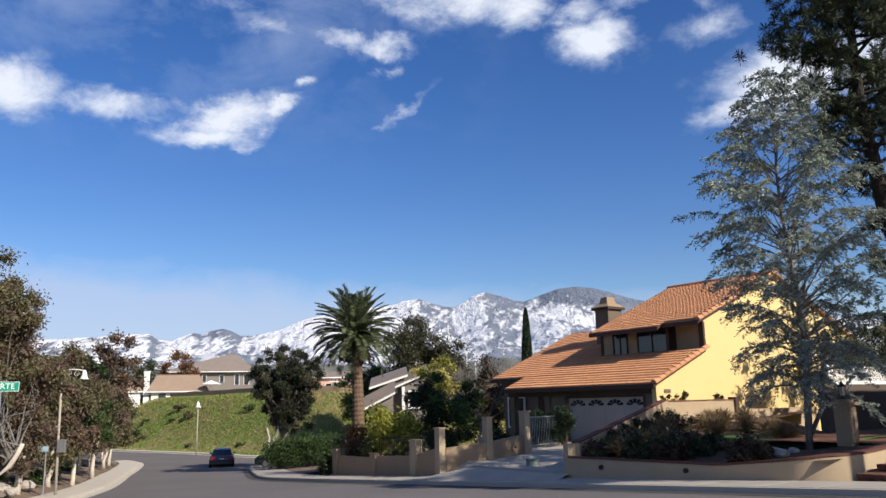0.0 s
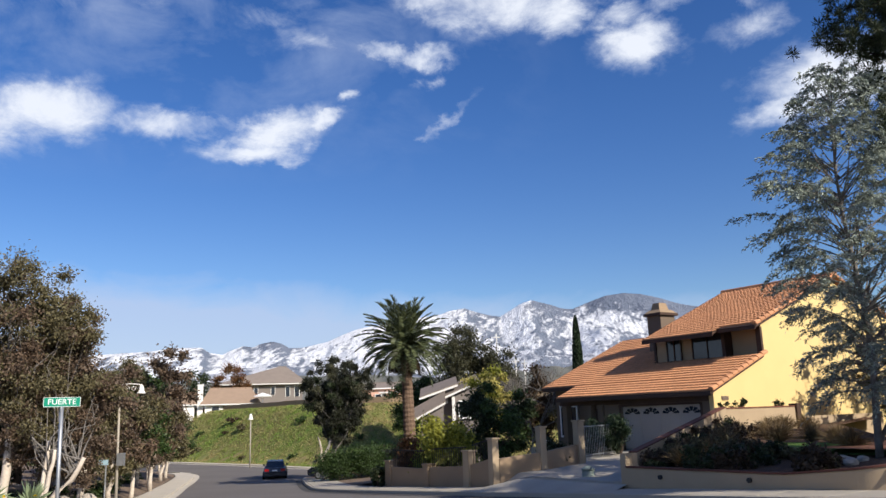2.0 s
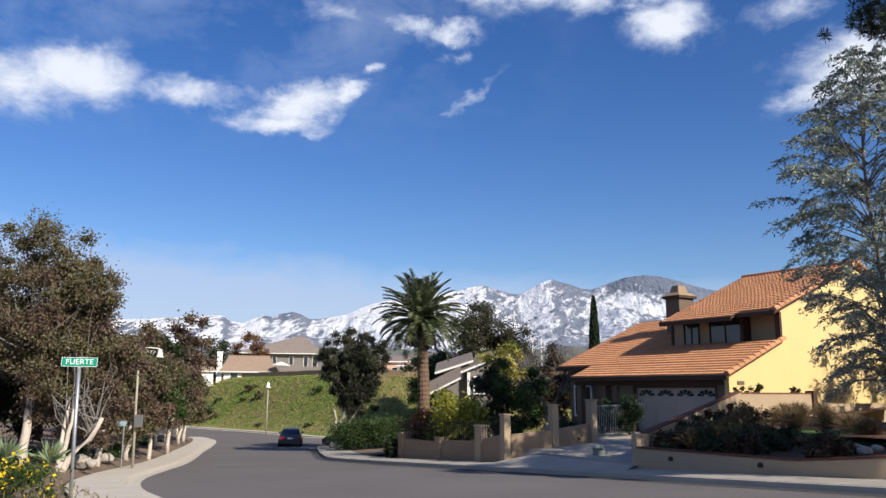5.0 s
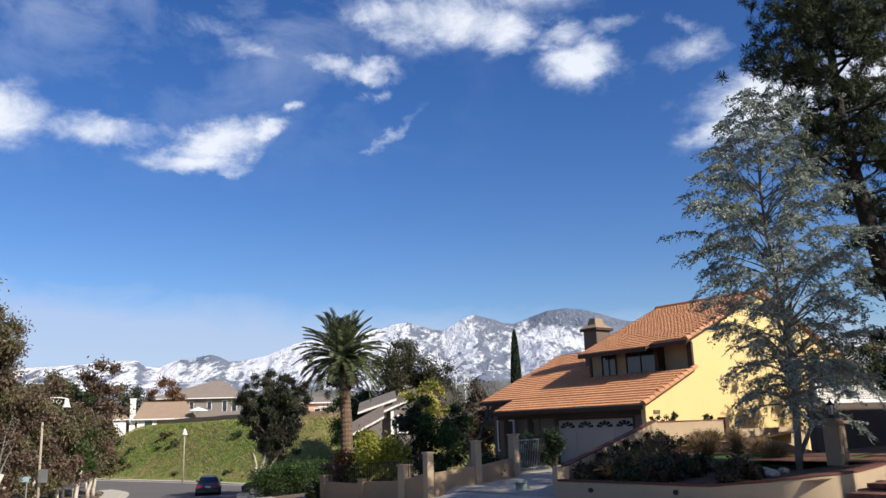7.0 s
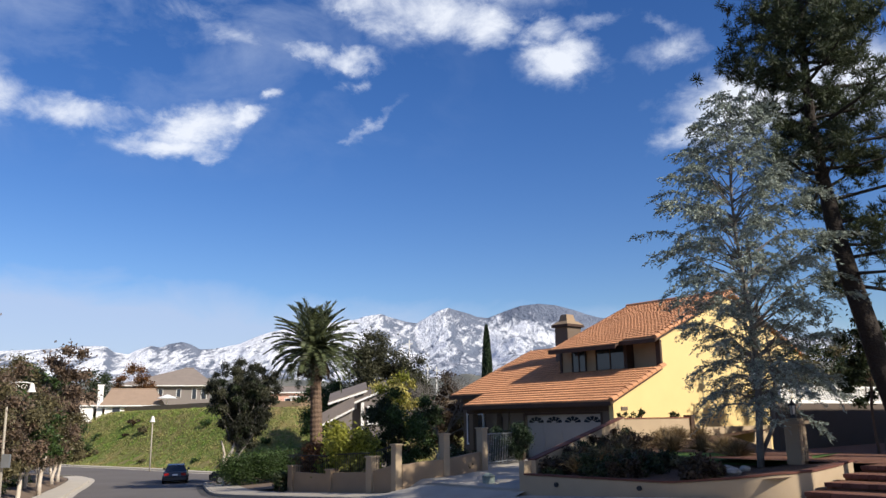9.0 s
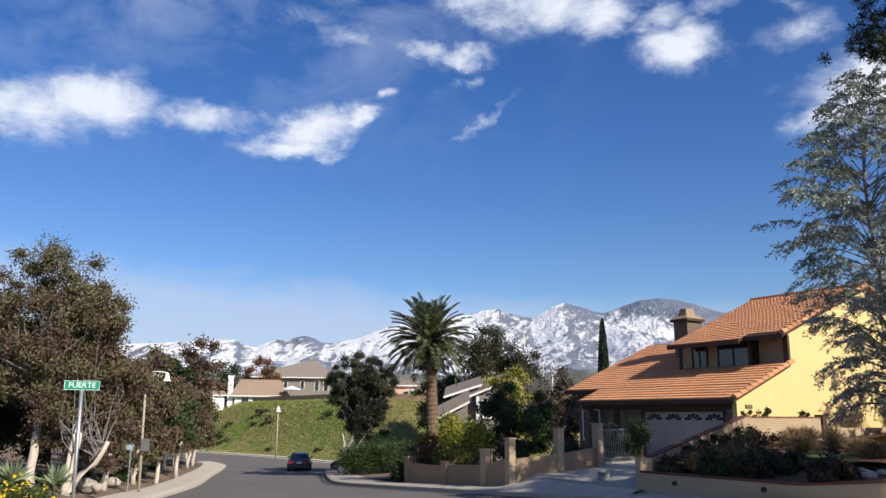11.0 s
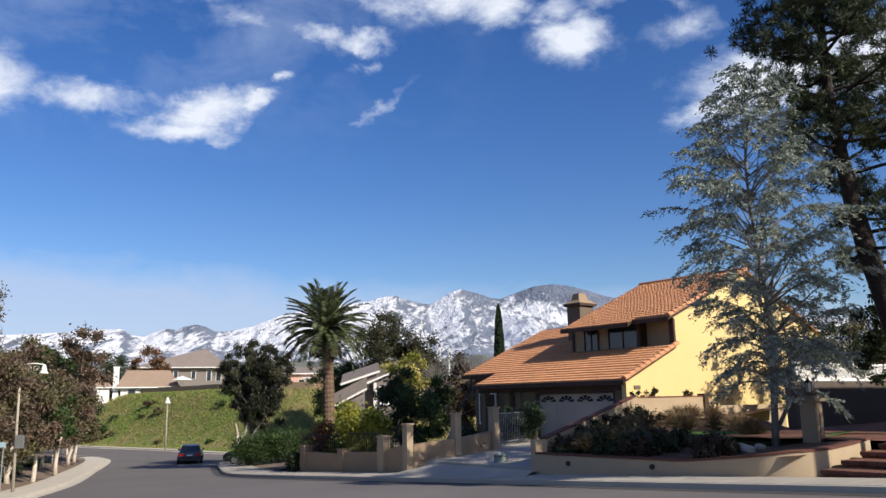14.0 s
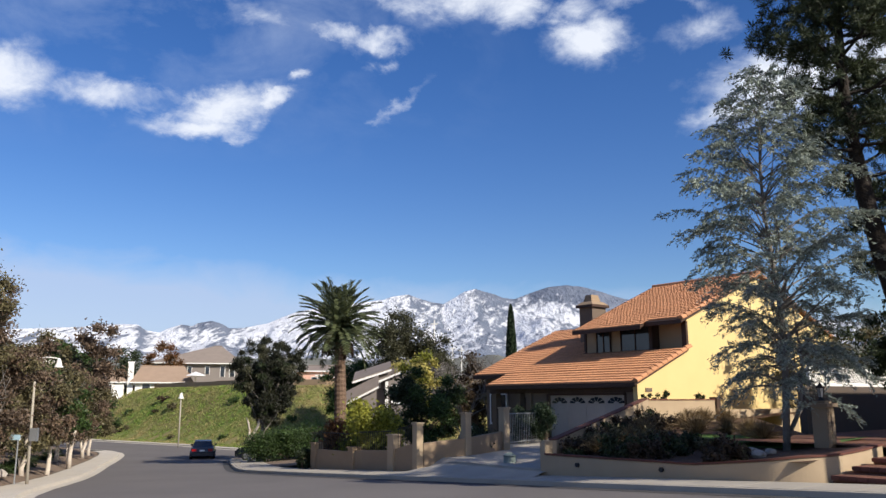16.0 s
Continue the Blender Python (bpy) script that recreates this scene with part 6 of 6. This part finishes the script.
# ---- street furniture ----
def street_sign():
    foot = Vector((-9.12, 16.67, -0.95))
    root = thing("street_sign", foot, "green street name sign on a grey steel post", "street sign")
    part("post", Shape().tube([foot - Vector((0, 0, 0.2)), foot + Vector((-0.03, -0.02, 1.5)), foot + Vector((-0.05, -0.03, 3.02))], [0.04, 0.04, 0.04], 10), GALVANISED, root, shade=True)
    top = foot + Vector((-0.05, -0.03, 3.13))
    part("bracket", Shape().tube([top - Vector((0, 0, 0.14)), top - Vector((0, 0, 0.09))], [0.05, 0.03], 8), GALVANISED, root)
    turn = Vector((0.878, 0.478, 0))          # along the sheet
    face = Vector((0.478, -0.878, 0))         # towards the viewer
    def at(a, b, z):
        return top + turn * a + face * b + Vector((0, 0, z))
    sheet = part("sign_sheet", Shape().box(-0.36, 0.36, -0.012, 0.012, -0.1, 0.1, at), SIGN_GREEN, root, "green sheet with white capitals")
    text = bpy.data.curves.new("lettering", "FONT")
    text.body, text.size, text.align_x, text.align_y, text.extrude = "FUERTE", 0.165, "CENTER", "CENTER", 0.002
    ob = new("lettering_source", text)
    bpy.context.view_layer.update()
    me = bpy.data.meshes.new_from_object(ob.evaluated_get(bpy.context.evaluated_depsgraph_get()))
    bpy.data.objects.remove(ob)
    me.materials.clear()
    me.materials.append(SIGN_WHITE)
    m = Matrix((turn, Vector((0, 0, 1)), face)).transposed().to_4x4()
    me.transform(Matrix.Translation(face * 0.015 + top - foot) @ m)
    letters = new("lettering", me)
    letters.parent = sheet
    tagged(letters, "white capital letters")
    for z0, z1, a0, a1 in ((-0.1, -0.092, -0.36, 0.36), (0.092, 0.1, -0.36, 0.36), (-0.092, 0.092, -0.36, -0.352), (-0.092, 0.092, 0.352, 0.36)):
        part("border", Shape().box(a0, a1, 0.013, 0.015, z0, z1, at), SIGN_WHITE, sheet)


street_sign()


def bell(shape, p, size):
    prof = [(0.16, 1.0), (0.3, 0.86), (0.42, 0.55), (0.5, 0.25), (0.72, 0.06), (0.74, 0.0)]
    return shape.tube([p + Vector((0, 0, h * size)) for _, h in prof], [r * size * 0.68 for r, _ in prof], 12)


def lamps():
    foot = Vector((-15.42, 32.54, -1.5))
    root = thing("street_lamp", foot, "pale street lamp with scrolled arm and bell shade", "street lamp")
    part("pole", Shape().tube([foot - Vector((0, 0, 0.2)), foot + Vector((-0.05, 0, 2.4)), foot + Vector((-0.08, 0, 4.95))], [0.065, 0.052, 0.04], 10), CONCRETE, root, shade=True)
    top = foot + Vector((-0.08, 0, 4.72))
    way = Vector((0.94, 0.34, 0))
    arm = [top + way * (0.84 * t) + Vector((0, 0, 0.08 + 0.05 * math.sin(t * 3.1))) for t in np.linspace(0, 1, 8)]
    part("arm", Shape().tube(arm, [0.022] * 8, 6), STUCCO_WHITE, root)
    for c0, r in ((0.22, 0.16), (0.55, 0.12)):
        sc = [top + way * (c0 + r * (1 - 0.6 * t) * math.cos(t * 7)) + Vector((0, 0, -0.07 + r * (1 - 0.6 * t) * math.sin(t * 7))) for t in np.linspace(0, 1, 14)]
        part("scroll", Shape().tube(sc, [0.010] * 14, 5), STUCCO_WHITE, root)
    part("bell_shade", bell(Shape(), top + way * 0.84 + Vector((0, 0, -0.27)), 0.36), STUCCO_WHITE, root, "white bell-shaped shade", True)
    part("control_box", Shape().box(-15.38, -15.08, 32.3, 32.45, 0.05, 0.55, plain), GALVANISED, root, "grey plate on the pole")
    foot = Vector((-25.68, 84.1, -3.05))
    root = thing("street_lamp", foot, "slim pale street lamp at the foot of the bank", "street lamp")
    part("pole", Shape().tube([foot - Vector((0, 0, 0.2)), foot + Vector((0, 0, 5.0))], [0.075, 0.06], 10), CONCRETE, root, shade=True)
    part("bell_shade", bell(Shape(), foot + Vector((0, 0, 4.9)), 0.6), STUCCO_WHITE, root, "white bell-shaped shade", True)
    for x, y, top in ((0.75, 90, 10.6), (2.9, 93, 8.0), (4.0, 95, 7.9)):
        root = thing("utility_pole", (x, y, -1), "slender pale utility mast above the trees", "mast", "masts beyond the gardens")
        part("mast", Shape().tube([(x, y, -2.5), (x, y, top)], [0.09, 0.06], 8), STUCCO_WHITE, root)
        part("cross_arm", Shape().box(x - 0.4, x + 0.4, y - 0.07, y + 0.07, top - 0.5, top - 0.4, plain), STUCCO_WHITE, root)
    # small road sign posts on the verge
    for x, y, z, h in ((-15.8, 32.3, -1.45, 1.75),):
        root = thing("sign_post", (x, y, z), "thin steel post with a pale blue plate on the verge", "sign")
        part("post", Shape().tube([(x, y, z - 0.2), (x, y, z + h)], [0.03, 0.03], 8), GALVANISED, root)
        part("plate", Shape().box(x - 0.3, x + 0.1, y - 0.05, y - 0.031, z + h - 0.2, z + h, plain), material("pale blue sheet", (0.35, 0.5, 0.58), rough=0.5, bump=0), root)
    root = thing("utility_pedestal", street(21.4, 20.2, -0.95), "grey-green utility pedestal at the driveway edge", "pedestal")
    p = street(21.4, 20.2, -0.95)
    grey = material("grey green plastic", (0.20, 0.24, 0.21), (0.15, 0.18, 0.16), rough=0.6, fine=20, bump=0.1)
    part("body", Shape().tube([p - Vector((0, 0, 0.1)), p + Vector((0, 0, 0.55))], [0.24, 0.22], 14), grey, root, shade=True)
    part("domed_lid", Shape().tube([p + Vector((0, 0, 0.554)), p + Vector((0, 0, 0.62)), p + Vector((0, 0, 0.69))], [0.25, 0.2, 0.08], 14), grey, root, shade=True)


lamps()


# ---- cars ----
def car(label, place, heading, colour):
    at0 = placed(place, heading)
    root = thing("car", place, label, "car")

    def hull(profile, half, name, mat, tuck=0.12, low=0.0):
        """A side outline swept across the car, drawn in towards the top."""
        zs = [z for _, z in profile]
        zmax, zmin = max(zs), min(zs)
        def w(z):
            return half * (1 - tuck * max(0, (z - low) / (zmax - low + 1e-6)) ** 2)
        left = [at0(a, -w(z), z) for a, z in profile]
        right = [at0(a, w(z), z) for a, z in profile]
        return part(name, Shape().prism(left, right), mat, root, shade=False)
    body = hull([(-2.25, 0.32), (-2.3, 0.62), (-2.22, 0.92), (-1.5, 0.98), (0.95, 0.95), (2.0, 0.82), (2.27, 0.62), (2.25, 0.3), (1.9, 0.2), (-1.95, 0.2)], 0.89, "body", colour, 0.08, 0.6)
    hull([(-1.62, 0.97), (-1.0, 1.37), (0.1, 1.42), (0.45, 1.36), (1.15, 0.96)], 0.80, "cabin_glass", GLASS_DARK, 0.26, 0.95)
    hull([(-1.02, 1.375), (-0.5, 1.44), (0.1, 1.45), (0.42, 1.38)], 0.64, "roof", colour, 0.05, 1.37)
    for a in (-1.4, 1.4):
        for b in (-0.86, 0.86):
            c = at0(a, b, 0.31)
            side = (at0(0, 1, 0) - at0(0, 0, 0))
            wheel = part("wheel", Shape().tube([c - side * 0.1, c + side * 0.1], [0.31, 0.31], 18), TYRE, root)
            part("rim", Shape().tube([c - side * 0.108, c + side * 0.108], [0.19, 0.19], 14), RIM, wheel)
    for b in (-0.62, 0.62):
        part("tail_lamp", Shape().box(-2.30, -2.22, b - 0.17, b + 0.17, 0.66, 0.84, at0), RED_LENS, root)
        part("head_lamp", Shape().box(2.12, 2.22, b - 0.16, b + 0.16, 0.6, 0.74, at0), SIGN_WHITE, root)
        part("mirror", Shape().box(0.75, 0.92, b * 1.5 - 0.09, b * 1.5 + 0.09, 0.95, 1.08, at0), colour, root)
    part("bumper", Shape().box(-2.33, -2.27, -0.8, 0.8, 0.3, 0.55, at0), colour, root)
    part("number_plate", Shape().box(-2.335, -2.31, -0.2, 0.2, 0.66, 0.78, at0), SIGN_WHITE, root)
    return root


car("dark blue sedan driving away down the street", (-18.0, 66.0, road_z(-18.0, 66.0)), 104, CAR_PAINT)
car("dark parked car half hidden by the corner hedge", (-10.6, 56.3, road_z(-10.6, 56.3) + 0.1), 165, CAR_PAINT)


# ---- planting on the near verge ----
def verge_plants():
    rng = np.random.default_rng(61)
    k = 0
    for s, n, r, h in ((15.6, -0.2, 1.2, 1.0), (16.6, 1.2, 1.1, 0.95), (17.2, -1.4, 1.3, 1.15), (18.2, -0.2, 1.1, 1.0), (18.6, -2.6, 1.4, 1.2), (17.0, -3.6, 1.5, 1.2), (15.0, -2.2, 1.2, 1.0), (19.8, -4.0, 1.4, 1.2)):
        p = street(s, n)
        p.z = road_z(p.x, p.y) + 0.3
        shrub("daisy_bush", "low green bush dotted with yellow daisies", p, (r, r, h), 4200, (0.11, 0.03), L_GREEN, 500 + k, flowers=(FLOWER, 260, 0.075), clumps=18, group="daisy bushes on the verge", category="bush")
        k += 1
    for x, y, z in ((-16.4, 23.2, -0.4), (-17.6, 24.0, -0.3), (-15.2, 23.6, -0.5), (-18.6, 25.5, -0.3), (-14.6, 25.0, -0.7)):
        root = thing("agave", (x, y, z), "spiky pale green agave on the bare verge", "plant", "agaves on the verge")
        c = 46
        a, e = rng.uniform(0, 6.283, c), rng.uniform(0.25, 1.3, c)
        way = np.stack([np.cos(a) * np.cos(e), np.sin(a) * np.cos(e), np.sin(e)], 1)
        part("rosette", (blades(np.array([x, y, z]) + way * 0.36, way, 0.75, 0.10), 4), L_AGAVE, root)
    for k, (s, n, r) in enumerate(((34, 5.0, 0.55), (38.5, 6.4, 0.7), (42, 7.6, 0.7), (46, 8.6, 0.8), (50, 9.6, 0.8), (55, 10.6, 0.9), (37, 4.0, 0.9), (41, 5.4, 0.9), (60, 12.8, 0.9), (66, 14.6, 0.9), (45, 6.0, 1.0), (31, 2.0, 0.9), (33, 1.0, 1.0))):
        p = street(s, n)
        p.z = road_z(p.x, p.y) + 0.3
        shrub("verge_shrub", "low rounded green shrub under the gum trees", p, (r, r, r * 0.85), 1500, (0.13, 0.06), (L_GREEN, L_DARK)[k % 2], 540 + k, group="shrubs under the gum trees")
    for k, (x, y, r) in enumerate(((-15.7, 29.0, 0.38), (-14.9, 28.2, 0.22), (-17.0, 33.4, 0.3))):
        rock("verge_rock", "pale boulder on the bare verge", Vector((x, y, road_z(x, y) + 0.45)), r, 30 + k)
    # dry grass and litter on the bare earth
    c = 9000
    s, n = rng.uniform(14, 60, c), rng.uniform(-8, 12, c)
    kerb_n = np.interp(s, [17, 25, 30, 37, 46, 55, 62], [5.4, 5.6, 6.4, 8.5, 11.2, 13.4, 16.6])
    off = kerb_n - n
    keep = off > 2.3
    s, n, off = s[keep], n[keep], off[keep]
    w = np.stack([-0.6 * s + 0.8 * n, 0.8 * s + 0.6 * n], 1)
    z = np.array([road_z(a, b) for a, b in w]) + np.interp(off, [1.7, 2.6, 4.5, 8, 15, 30], [0.14, 0.38, 0.62, 1.0, 1.5, 1.8])
    dry = leaf_material("dry grass", (0.30, 0.23, 0.12), (0.20, 0.14, 0.08), 0.4, 0.3)
    ways = rng.normal(size=(len(s), 3)) * (0.7, 0.7, 0.2) + (0, 0, 0.7)
    g = part("dry_grass", (blades(np.column_stack([w, z + 0.05]), ways, 0.22, 0.02), 4), dry, None)
    tagged(g, "dry straw-coloured grass on the bare verge", "grass", kind="stuff")


verge_plants()


# a two-storey house added out of view to keep the brick yard in shade
def yard_shade_house():
    root = thing("yard_shade_house", street(4, 38, 0.2), "two-storey beige stucco house added out of view to shade the yard", "house")
    part("wall", Shape().box(0, 8.4, 30.5, 30.75, -0.3, 6.3), STUCCO_BEIGE_SHADED, root)
    part("wall", Shape().box(8.15, 8.4, 30.75, 49.75, -0.3, 6.3), STUCCO_BEIGE_SHADED, root)
    part("wall", Shape().box(0, 0.25, 30.75, 49.75, -0.3, 6.3), STUCCO_BEIGE_SHADED, root)
    part("wall", Shape().box(0, 8.4, 49.75, 50, -0.3, 6.3), STUCCO_BEIGE_SHADED, root)
    low = [street(-0.5, 30, 6.3), street(8.9, 30, 6.3), street(8.9, 50.5, 6.3), street(-0.5, 50.5, 6.3)]
    part("roof", Shape().prism(low, [street(2, 33, 8.0), street(6.4, 33, 8.0), street(6.4, 47.5, 8.0), street(2, 47.5, 8.0)]), TILE, root)
    for n in (33, 37, 41):
        w = part("window", Shape().box(8.4, 8.44, n, n + 1.4, 3.6, 4.8), GLASS_DARK, root)
        part("frame", Shape().box(8.4, 8.48, n - 0.1, n, 3.5, 4.9), WHITE_PAINT, w)
        part("frame", Shape().box(8.4, 8.48, n + 1.4, n + 1.5, 3.5, 4.9), WHITE_PAINT, w)


yard_shade_house()
